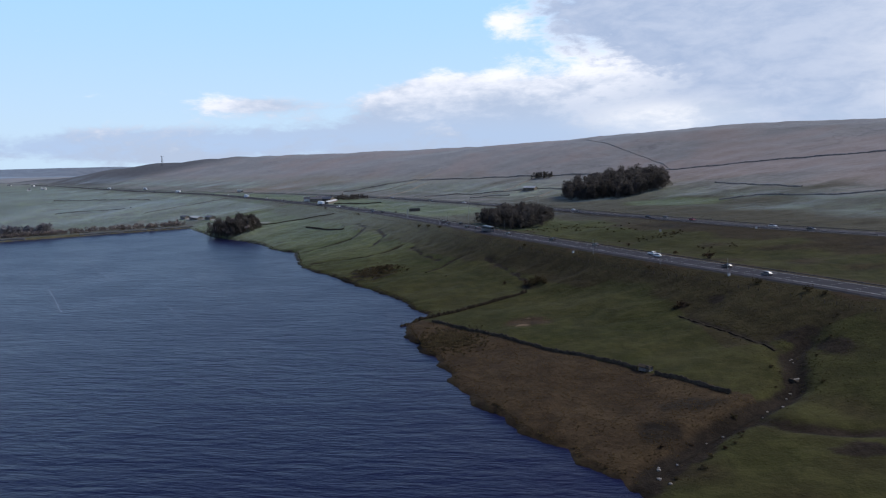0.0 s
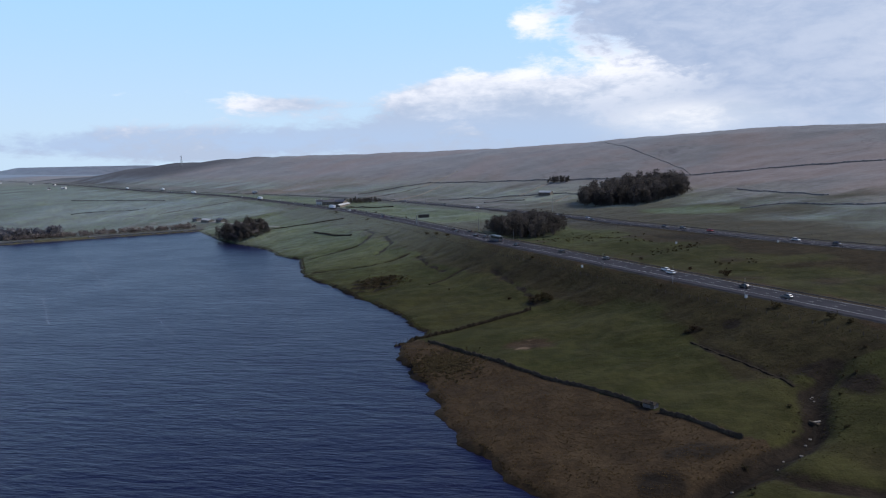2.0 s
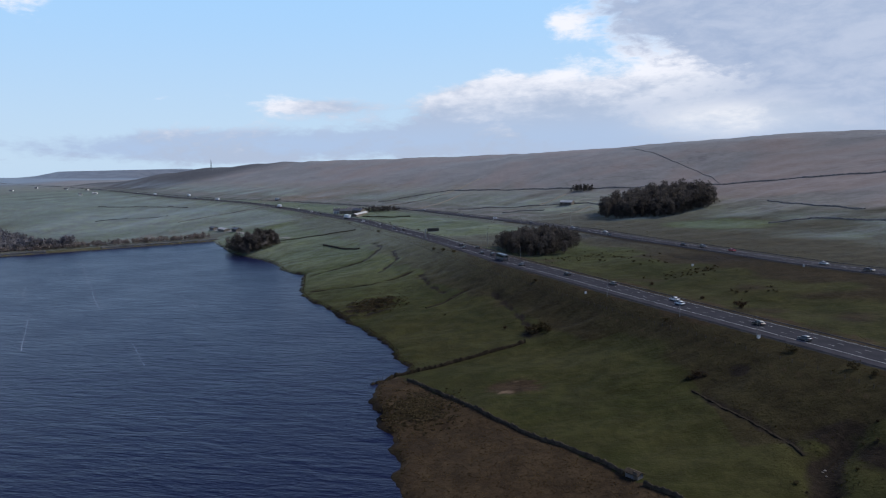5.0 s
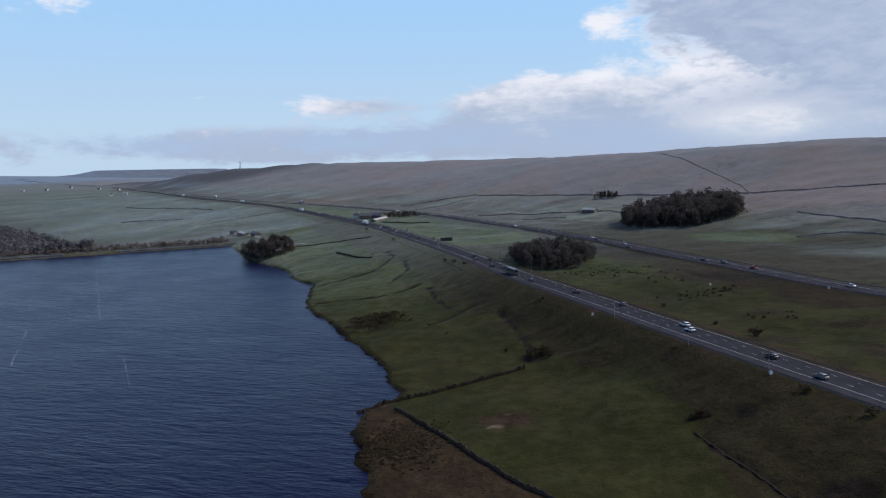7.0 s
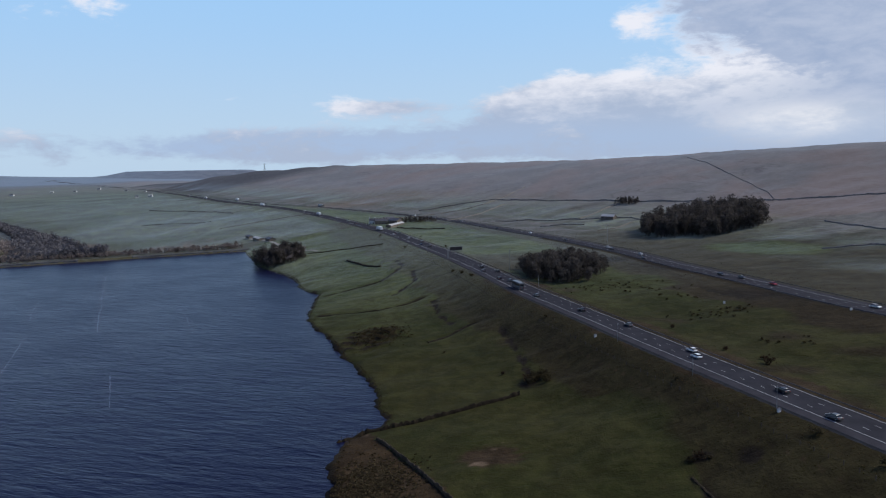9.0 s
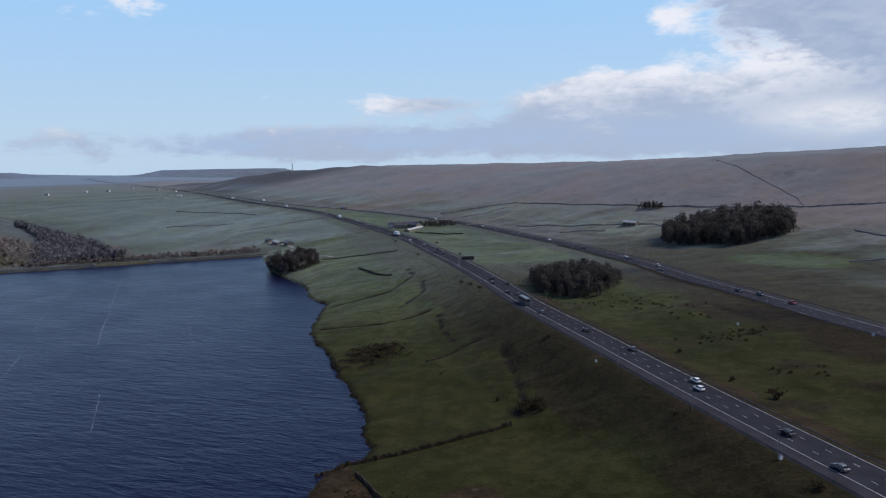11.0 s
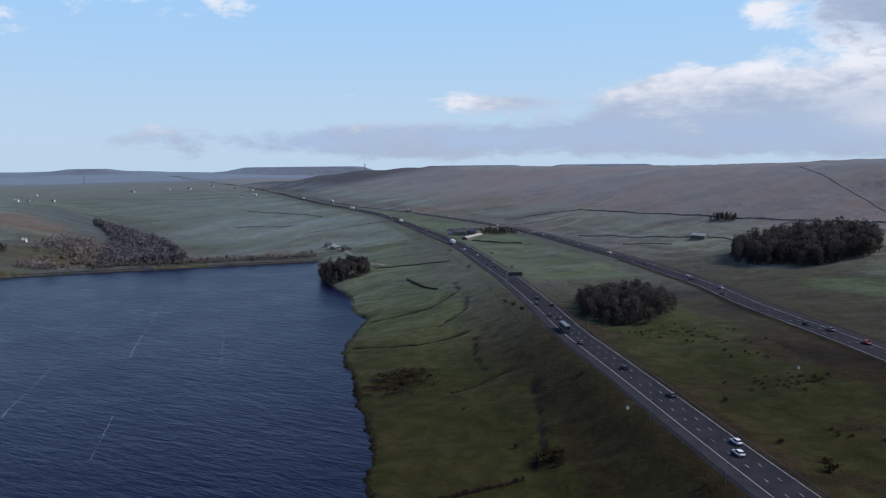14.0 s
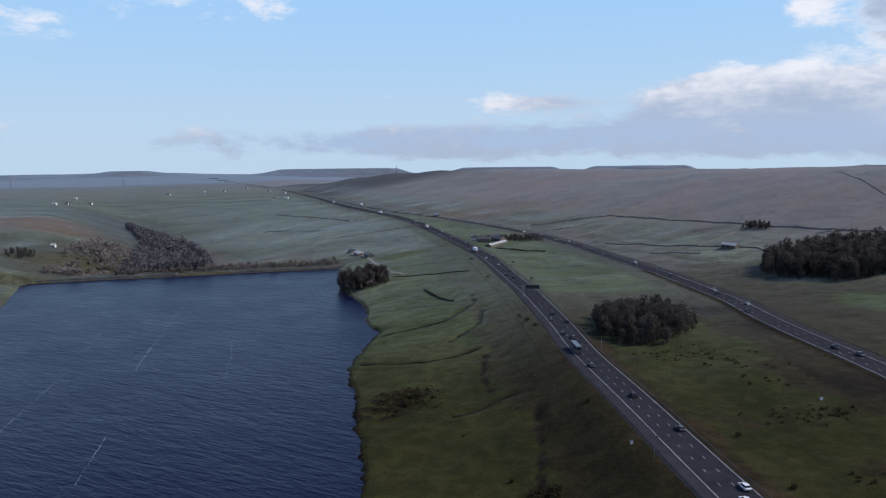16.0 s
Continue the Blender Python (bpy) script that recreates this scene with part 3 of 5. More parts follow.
lush = np.where(south & (X < xn_), 0.66 + 0.2 * wob, lush)
lush = np.maximum(lush, 0.44 * (inside & ~front))
a_ = (X - xn_ - 15) / np.maximum(xf_ - xn_ - 15, 1)
strip = (a_ > 0.03) & (a_ < 1)
lush = np.where(strip, (0.85 + 0.35 * wob) * (1 - step(a_ + 0.08 * wob2, 0.60, 0.80)), lush)
lush = np.where(strip & (Y < 400), lush * (0.8 + 0.2 * step(Y, 330, 420)), lush)
lush = np.where(strip & (Y > 520), (0.85 + 0.25 * wob) * (1 - step(a_, 0.7, 0.95)) * step(Y, 560, 640), lush)
lush = np.where((Y > 830) & (X < xn_ - 10), 0.55 + 0.5 * wob2, lush)
moor = np.where(front & inside, 1.0, 0.0)
moor = np.maximum(moor, np.where(inside & (Y < 830), step(F + 0.03 * wob, 0.92, 0.97) * 0.7, 0))
moor = np.maximum(moor, np.where((a_ > -0.1) & (a_ < 0.10) & (X > xn_ + 12), 0.5 + 0.25 * wob, 0))
# dark heather along the stream gully, with the gully's shadow painted in
heath_shade = np.exp(-(near_line(X, Y, STREAM) / 4.2) ** 2) * step(-Y, -208, -194) * (0.95 + 0.3 * ripple(X, Y, 8, 44))
heath_shade = np.maximum(heath_shade, np.exp(-(near_line(X, Y, SIDE_GULLY) / 3.6) ** 2) * (0.72 + 0.2 * wob))
for hx_, hy_, hr_, hs_ in ((97, 203, 8, 5), (101, 189, 6, 7), (52, 163, 9, 5), (40, 148, 6, 8), (88, 246, 4, 4), (31, 326, 5, 9), (78, 131, 8, 4), (77, 250, 4, 3)):
    heath_shade = np.maximum(heath_shade, np.exp(-(np.hypot((X - hx_) / hr_, (Y - hy_) / hs_)) ** 2) * (1.0 + 0.3 * ripple(X, Y, 7, 45)))
heath_shade = np.maximum(heath_shade, np.exp(-(np.hypot((X + 49) / 17, (Y - 405) / 24)) ** 4) * (0.60 + 0.42 * ripple(X, Y, 9, 42)))
heath_shade = np.maximum(heath_shade, np.exp(-(np.hypot((X + 22) / 9, (Y - 240) / 14)) ** 4) * 0.75)
heath_shade = np.maximum(heath_shade, np.where(inside & (Y < 300), np.exp(-((F - 0.93) / 0.04) ** 2) * 0.22, 0))
heath_shade = np.maximum(heath_shade, np.where(strip & (a_ > 0.74) & (Y < 600), 0.40 + 0.25 * wob2, 0))
heath_shade = np.maximum(heath_shade, np.where(past_bank & (X > 95) & (X < xn_ - 8) & (Y < 240), 0.10 + 0.22 * wob2, 0))
# scarp lines drawn dark, their shadow put into the cover
for pts in SCARPS:
    heath_shade = np.maximum(heath_shade, np.exp(-(near_line(X, Y, pts) / 2.2) ** 2) * (0.75 + 0.3 * ripple(X, Y, 11, 41)))
# narrow earthy rim along the water
rim = np.where((X > xs_ - 4) & (X < xs_ + 1.4) & (Y < 788), 0.55 + 0.2 * ripple(X, Y, 14, 43), 0)
heath_shade = np.maximum(heath_shade, rim * np.where(Y > 290, 1.3, 0.8))
# worn line along the embankment's foot
moor = np.maximum(moor, np.exp(-((X - xn_ + 19 + 0.8 * wob) / 1.1) ** 2) * 0.6 * (Y < 760) * (Y > 180))
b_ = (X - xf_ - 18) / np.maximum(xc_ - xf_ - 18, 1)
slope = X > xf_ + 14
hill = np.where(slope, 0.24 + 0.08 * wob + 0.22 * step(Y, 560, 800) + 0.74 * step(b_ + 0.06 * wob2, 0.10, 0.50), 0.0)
green = np.exp(-(np.hypot(((X - 170) * 0.8 + (Y - 566) * 0.6) / 26, ((X - 170) * -0.6 + (Y - 566) * 0.8) / 50)) ** 4)
hill = hill * (1 - green)
lush = np.maximum(lush, green * 0.95)
pale = np.where(slope, (step(b_, 0.04, 0.12) * (1 - step(b_ + 0.07 * wob2, 0.20, 0.50))) * (0.44 + 0.14 * step(Y, 560, 800) + 0.22 * wob2), 0.0) * (1 - green)
pale = np.maximum(pale, np.where((X < xn_ - 20) & (Y > 840) & (Y < 1500), 0.66 + 0.12 * wob2 - step(valley_x(Y) + 110 - X, 0, 60) * 0.18 * (Y < 1350), 0))
pale = np.maximum(pale, np.where((X < xn_ - 20) & (Y >= 1500), 0.62 + 0.15 * wob2, 0))
pale = np.maximum(pale, np.where((X < valley_x(Y) - 180) & (Y > 900), 0.6 + 0.15 * wob2, 0))
pale = np.maximum(pale, np.where((X < -660) & (Y > 640) & (Y < 960), 0.55 + 0.25 * wob2, 0))
pale = np.maximum(pale, np.where((X < -430) & (Y < 640), 0.5 + 0.2 * wob2, 0))
fu, fv = ((X + 560) * -0.91 + (Y - 1110) * 0.414) / 250, ((X + 560) * 0.414 + (Y - 1110) * 0.91) / 125
pale = np.maximum(pale, np.exp(-(np.hypot(fu, fv) ** 6)) * 0.95)
pale = np.maximum(pale, np.where((inside | strip) & (Y < 840), step(Y, 420, 700) * (0.16 + 0.26 * lush + 0.12 * wob2), 0))
moor = np.maximum(moor, np.exp(-(np.hypot((X - 23) / 11, (Y - 262) / 9)) ** 2) * (0.92 + 0.3 * wob + 0.4 * ripple(X, Y, 6, 77)))
# pale moor colour mixed in with distance as painted haze
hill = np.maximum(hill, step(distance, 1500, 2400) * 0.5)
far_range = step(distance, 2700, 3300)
# ramps up with distance to carry painted haze; also marks the green field
hazed_meadow = np.where(X < xf_ + 60 * (Y > 700) - 5, step(Y, 350, 640), 0)
hazed_meadow = np.maximum(hazed_meadow, np.where(slope, 0.45 + 0.35 * step(Y, 450, 750), 0))
hazed_meadow = np.maximum(np.maximum(hazed_meadow, green), 1.0 * (X < -430))
moor = moor * (1 - 0.6 * step(Y, 420, 620) * (X > -430))
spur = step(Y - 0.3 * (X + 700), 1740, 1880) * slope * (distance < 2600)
pale = pale * (1 - 0.4 * step(distance, 1500, 2500) * (X < xn_))
bare = np.exp(-(np.hypot((X - 20) / 4.5, (Y - 256) / 2.6)) ** 2) * (0.75 + 0.5 * ripple(X, Y, 5, 78))
for sx, sy, sr in ((23, 267, 1.8), (29, 261, 1.5), (25.5, 272, 1.3), (-19, 281.5, 2.2), (-23, 282.5, 2.0)):
    bare = np.maximum(bare, np.exp(-(np.hypot(X - sx, (Y - sy) * 1.3) / (sr * 1.3)) ** 2) * 0.68)
bare = np.maximum(bare, np.exp(-(np.hypot((X + 830) / 150, (Y - 885) / 70)) ** 4) * 0.85)
bare = np.maximum(bare, np.exp(-((X - valley_x(Y) - 42) / 24) ** 2) * step(Y, 800, 850) * step(-Y, -1060, -1000) * (0.72 + 0.4 * ripple(X, Y, 40, 46)))
bare = np.maximum(bare, np.exp(-(np.hypot((X + 430) / 110, (Y - 900) / 50)) ** 4) * (0.45 + 0.4 * ripple(X, Y, 30, 47)))
bare = np.maximum(bare, np.exp(-(np.hypot((X + 265) / 130, (Y - 1205) / 75)) ** 4) * 0.62)
# wooded sides of the clough, their shade put into the dark cover
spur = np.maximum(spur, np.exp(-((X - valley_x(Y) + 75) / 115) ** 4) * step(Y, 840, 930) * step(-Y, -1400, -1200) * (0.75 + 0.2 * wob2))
for key, rgb in (("cover", (lush, moor, heath_shade)), ("upland", (hill, pale, bare)), ("remote", (far_range, spur, hazed_meadow))):
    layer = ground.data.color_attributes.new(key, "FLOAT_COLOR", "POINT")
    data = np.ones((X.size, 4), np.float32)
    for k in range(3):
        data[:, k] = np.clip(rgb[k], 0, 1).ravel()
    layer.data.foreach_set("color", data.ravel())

# ---- water ----
wy = np.concatenate([[-420.0, -100.0, 0.0], np.arange(40, 787, 6.0), [787.0]])
dam_x = DAM_A.x + (wy - DAM_A.y) * DAM_DIR.x / DAM_DIR.y
west_x = np.where(wy <= 520, -440.0, np.where(wy < 617, -440 - (wy - 520) * 0.81, dam_x + 1.0))
east_x = np.maximum(shore_x(wy) + np.where(wy < 770, 10.0, 2.0), west_x + 0.5)
rows = np.concatenate([np.stack([west_x, wy, 0 * wy], -1), np.stack([east_x, wy, 0 * wy], -1)])
n_rows = len(wy)
water = sheet("water", rows.tolist(), [(i, i + n_rows, i + n_rows + 1, i + 1) for i in range(n_rows - 1)], M_WATER)
tagged(water, "dark blue wind-rippled reservoir water with faint foam lines", "water", kind="structure")


# long thin lines of foam drawn out by the wind
M_FOAM = varied("water_foam", (0.22, 0.24, 0.28), (0.36, 0.39, 0.44), 0.6, 0.9)
FOAM_RAND = random.Random(9)
for fx0, fy0, fx1, fy1 in ((-204, 419, -329, 616), (-370, 482, -468, 606), (-188, 326, -238, 408), (-150, 420, -196, 490), (-262, 440, -300, 500), (-120, 300, -146, 341)):
    n_f = int(math.hypot(fx1 - fx0, fy1 - fy0) / 1.5)
    verts, faces, drift = [], [], 0.0
    for k in range(n_f):
        drift = drift * 0.98 + FOAM_RAND.gauss(0, 0.16)
        x, y = fx0 + (fx1 - fx0) * k / n_f + drift * 0.83, fy0 + (fy1 - fy0) * k / n_f + drift * 0.55
        w = max(0.03, FOAM_RAND.gauss(0.15, 0.09))
        verts += [(x - w * 0.83, y - w * 0.55, 0.04), (x + w * 0.83, y + w * 0.55, 0.04)]
        if k and FOAM_RAND.random() < 0.72:
            faces.append((2 * k - 2, 2 * k - 1, 2 * k + 1, 2 * k))
    tagged(sheet("foam_line", verts, faces, M_FOAM), "thin broken white foam line on dark water", "foam", kind="stuff")


# ---- roads ----
def ribbon(name, ys, fx, fz, off0, off1, lift, mat, parent=None, drop0=0.0, drop1=0.0):
    """A strip along a curve between two sideways offsets."""
    x, z = fx(ys), fz(ys)
    tx, ty = np.gradient(x), np.gradient(ys)
    k = np.hypot(tx, ty)
    nx, ny = ty / k, -tx / k
    verts = np.concatenate([np.stack([x + nx * o, ys + ny * o, z + lift - dr], -1) for o, dr in ((off0, drop0), (off1, drop1))])
    n = len(ys)
    faces = [(i, i + n, i + n + 1, i + 1) for i in range(n - 1)]
    ob = sheet(name, verts.tolist(), faces, mat)
    if parent is not None:
        ob.parent = parent
    return ob


def spot(fx, fz, y, off):
    """Place and heading on a road curve, off metres to the right of its line."""
    d = (float(fx(y + 2)) - float(fx(y - 2))) / 4
    k = math.hypot(1, d)
    return float(fx(y)) + off / k, y - off * d / k, float(fz(y)), math.degrees(math.atan2(-d, 1))


ys_road = np.concatenate([np.arange(-500, 1200, 8.0), np.arange(1200, 3200, 30.0)])
ROAD_LIFT = 0.2


def carriageway(name, fx, fz, shoulder_left, label):
    """Three lanes 11 m wide from the line, and a hard shoulder on one side."""
    road = ribbon(name, ys_road, fx, fz, -0.6, 11.7, ROAD_LIFT, M_ROAD)
    tagged(road, label, "road", kind="structure")
    lo, hi = (-3.9, -0.6) if shoulder_left else (11.7, 15.5)
    ribbon("hard_shoulder", ys_road, fx, fz, lo, hi, ROAD_LIFT, M_SHOULDER, road)
    for o in (0.0, 10.9):
        ribbon("edge_line", ys_road, fx, fz, o, o + 0.22, ROAD_LIFT + 0.03, M_PAINT, road)
    lo, hi = (lo, 11.7) if shoulder_left else (-0.6, hi)
    ribbon("verge_edge", ys_road, fx, fz, lo - 1.8, lo, ROAD_LIFT - 0.04, M_VERGE, road, 1.2, 0.0)
    ribbon("verge_edge", ys_road, fx, fz, hi, hi + 1.8, ROAD_LIFT - 0.04, M_VERGE, road, 0.0, 1.2)
    return road


near_road = carriageway("road_near", near_x, near_z, True, "grey asphalt motorway carriageway with white lane lines")
far_road = carriageway("road_far", far_x, far_z, False, "grey asphalt motorway carriageway running along the hillside")

bm = boxed(-0.07, -1.0, 0, 0.07, 1.0, 0.012)
dash_mesh = bpy.data.meshes.new("lane_dash")
bm.to_mesh(dash_mesh)
bm.free()
dash_mesh.materials.append(M_PAINT)
for road, fx, fz, y0, y1 in ((near_road, near_x, near_z, 215, 760), (far_road, far_x, far_z, 330, 640)):
    y = float(y0)
    while y < y1:
        for o in (3.7, 7.35):
            x, yy, z, h = spot(fx, fz, y, o)
            shared("lane_dash", dash_mesh, road, pose(x, yy, z + ROAD_LIFT + 0.02, 0, 0, h))
        y += 9.0 * math.cos(radians(spot(fx, fz, y, 0)[3]))


# ---- dam and reservoir works ----
def dam_point(along, out, z):
    return (DAM_A.x + DAM_DIR.x * along + DAM_OUT.x * out, DAM_A.y + DAM_DIR.y * along + DAM_OUT.y * out, z)


DAM_LEN = (DAM_B - DAM_A).length
dam = tagged(new("dam"), "long pale concrete dam wall with parapets along the water", "dam")
dam.matrix_basis = Matrix((( DAM_DIR.x, DAM_OUT.x, 0, DAM_A.x), (DAM_DIR.y, DAM_OUT.y, 0, DAM_A.y), (0, 0, 1, 0), (0, 0, 0, 1)))


def dam_block(name, a0, a1, o0, o1, z0, z1, mat, label=""):
    return part(name, boxed(a0, o0, z0, a1, o1, z1, 0.08), mat, dam, label)


SPILL0, SPILL1 = 108.0, 158.0
for a0, a1, top in ((-8.0, SPILL0, 1.5), (SPILL1, DAM_LEN + 6, 1.7)):
    dam_block("wall", a0, a1, 0.0, 1.0, -6, top, M_DAM)
    a = a0
    while a < a1 - 1:
        b = min(a + 12.0, a1)
        dam_block("parapet_panel", a + 0.04, b - 0.04, -0.15, 0.35, top, top + 0.75, M_DAM)
        a = b
    dam_block("roadway", a0, a1, 1.0, 6.0, -6, top - 0.3, M_SHOULDER)
    dam_block("coping", a0, a1, 6.0, 6.5, -6, top + 0.7, M_DAM)
dam_block("spillway_weir", SPILL0, SPILL1, 0.2, 4.0, -6, 0.6, M_DAM, "low spillway weir between the dam walls")
for a in (SPILL0, SPILL1):
    dam_block("pier", a - 0.9, a + 0.9, -0.6, 6.5, -6, 2.4, M_DAM)

# ---- pale track from the waterworks along the shore ----
TRACK = [(-345, 905), (-318, 880), (-294, 857), (-262, 815), (-235, 775), (-204, 734), (-176, 706)]
tl = []
for (ax, ay), (bx, by) in zip(TRACK, TRACK[1:]):
    tl += [(ax + (bx - ax) * k / 12, ay + (by - ay) * k / 12, (bx - ax), (by - ay)) for k in range(12)]
tv = []
for x, y, ux, uy in tl:
    q = math.hypot(ux, uy)
    tv += [(x - uy / q * 1.6, y + ux / q * 1.6, at_ground(x - uy / q * 1.6, y + ux / q * 1.6, 0.15)), (x + uy / q * 1.6, y - ux / q * 1.6, at_ground(x + uy / q * 1.6, y - ux / q * 1.6, 0.15))]
track = sheet("track", tv, [(2 * k, 2 * k + 2, 2 * k + 3, 2 * k + 1) for k in range(len(tl) - 1)], M_TRACK)
tagged(track, "pale gravel access track above the reservoir", "track", kind="structure")

# ---- dry-stone walls ----
WALL_RAND = random.Random(5)


def stone_wall(pts, height, width, label, group="dry stone walls", mat=M_STONE):
    """A rough wall of uneven courses that follows the ground."""
    line = []
    for (ax, ay), (bx, by) in zip(pts, pts[1:]):
        n = max(1, int(math.hypot(bx - ax, by - ay) / (0.8 if by < 420 else 1.6)))
        line += [(ax + (bx - ax) * k / n, ay + (by - ay) * k / n) for k in range(n)]
    line.append(pts[-1])
    verts, faces = [], []
    for k, (x, y) in enumerate(line):
        x2, y2 = line[min(k + 1, len(line) - 1)]
        x1, y1 = line[max(k - 1, 0)]
        d = math.hypot(x2 - x1, y2 - y1) or 1
        nx, ny = -(y2 - y1) / d, (x2 - x1) / d
        h = height * 0.76 * WALL_RAND.uniform(0.6, 1.15)
        z = at_ground(x, y)
        w = width * 0.62 * WALL_RAND.uniform(0.8, 1.25)
        s = WALL_RAND.uniform(-0.15, 0.15)
        for o, dz in ((-w * 0.62, -0.6), (-w * 0.5, h * 0.55), (-w * 0.32, h * 0.9), (0.0, h), (w * 0.32, h * 0.9), (w * 0.5, h * 0.55), (w * 0.62, -0.6)):
            verts.append((x + nx * (o + s), y + ny * (o + s), z + dz))
        if k:
            b = 7 * k
            faces += [(b - 7 + i, b - 6 + i, b + 1 + i, b + i) for i in range(6)]
    faces += [tuple(range(7)), tuple(range(7 * len(line) - 1, 7 * len(line) - 8, -1))]
    ob = sheet("stone_wall", verts, faces, mat)
    return tagged(ob, label, "wall", group)


# bank material darkens this wall, painting in its shaded face
stone_wall([(-27, 277), (-20, 284), (-12, 288.5), (4, 298), (16, 305.5), (27.7, 313)], 1.9, 1.2, "dark dry stone wall running inland from the shore", mat=M_BANK)
stone_wall([(-14, 277), (-6, 267), (4, 253), (13, 238), (22, 227), (29, 217), (37, 208), (43, 200), (46.6, 193.6)], 1.5, 0.9, "dark dry stone wall between green pasture and brown moor")
stone_wall([(50, 187.5), (55, 182), (60, 174), (64, 168)], 1.4, 0.9, "dark tumbled stone wall ending in rushes by the stream")
stone_wall([(-129, 634), (-120, 622), (-109, 609), (-97, 596), (-90, 590)], 1.7, 1.1, "short dark stone wall alone in a green pasture")
stone_wall([(-133, 835), (-105, 822), (-77, 810)], 1.5, 0.9, "dark farm boundary wall below the farmyard")
stone_wall([(-30, 862), (5, 842), (41, 820), (75, 797), (105, 774), (122, 735)], 1.5, 1.0, "dark dry stone wall crossing pale hill pasture", mat=M_FIELDSTONE)
stone_wall([(-150, 1046), (-100, 1048), (-49, 1035), (10, 972), (62, 917), (113, 859), (165, 805), (222, 750), (268, 720), (315, 688), (345, 660), (420, 600), (520, 530)], 1.6, 1.1, "long dark intake wall between pasture and moor", mat=M_FIELDSTONE)
stone_wall([(58, 812), (75, 832), (98, 861)], 1.4, 0.9, "dry stone wall climbing the hillside by a barn", mat=M_FIELDSTONE)
stone_wall([(20, 788), (42, 782), (62, 774)], 1.3, 0.8, "short stone wall in rough hill pasture", mat=M_FIELDSTONE)
stone_wall([(-703, 1318), (-640, 1280), (-560, 1232), (-474, 1173)], 1.7, 1.3, "dark boundary wall across far green fields", mat=M_FIELDSTONE)
stone_wall([(-190, 930), (-120, 985), (-60, 1010)], 1.3, 0.9, "dry stone wall on the hillside above a farm", mat=M_FIELDSTONE)
stone_wall([(197, 540), (224, 538), (256, 488), (281, 476), (330, 440), (420, 380)], 1.4, 1.0, "dark stone wall across rough hill grazing", mat=M_FIELDSTONE)
stone_wall([(230, 640), (245, 590), (262, 546)], 1.3, 0.9, "cross wall joining two hillside walls", mat=M_FIELDSTONE)
for x0, y0, x1, y1 in ((-420, 1010, -300, 1040), (-600, 1120, -470, 1090)):
    stone_wall([(x0, y0), ((x0 + x1) / 2, (y0 + y1) / 2 + 8), (x1, y1)], 0.9, 0.9, "low field wall across far green fields", mat=M_FIELDSTONE)
stone_wall([(-185, 700), (-150, 695), (-112, 688)], 1.1, 0.8, "low field wall in lakeside pasture")

# the SCARPS[4] bank is added to draw that scarp's shadow
for pts, h, w in ((SCARPS[0][:4], 1.1, 3.2), (SCARPS[2], 0.9, 1.6), (SCARPS[1][:4], 0.9, 1.5), (SCARPS[4], 0.7, 1.4)):
    stone_wall(pts, h, w, "low tumbled bank of dark stones and turf", "tumbled banks in the pasture", M_BANK)
stone_wall([(200, 1071), (210, 974), (215, 912), (222, 853), (228, 785), (225, 755)], 0.7, 1.0, "dry stone wall climbing the moor to its crest", mat=M_FIELDSTONE)
# thin intake walls over the hill pasture
for x0, y0, x1, y1 in ((150, 800, 172, 812), (330, 440, 390, 560), (-90, 905, -30, 985), (72, 724, 104, 754), (-60, 1010, -10, 1090)):
    stone_wall([(x0, y0), ((x0 * 0.6 + x1 * 0.4) + 3, (y0 * 0.6 + y1 * 0.4) - 4), (x1, y1)], 1.2, 0.9, "thin dry stone wall dividing hill pasture", mat=M_FIELDSTONE)


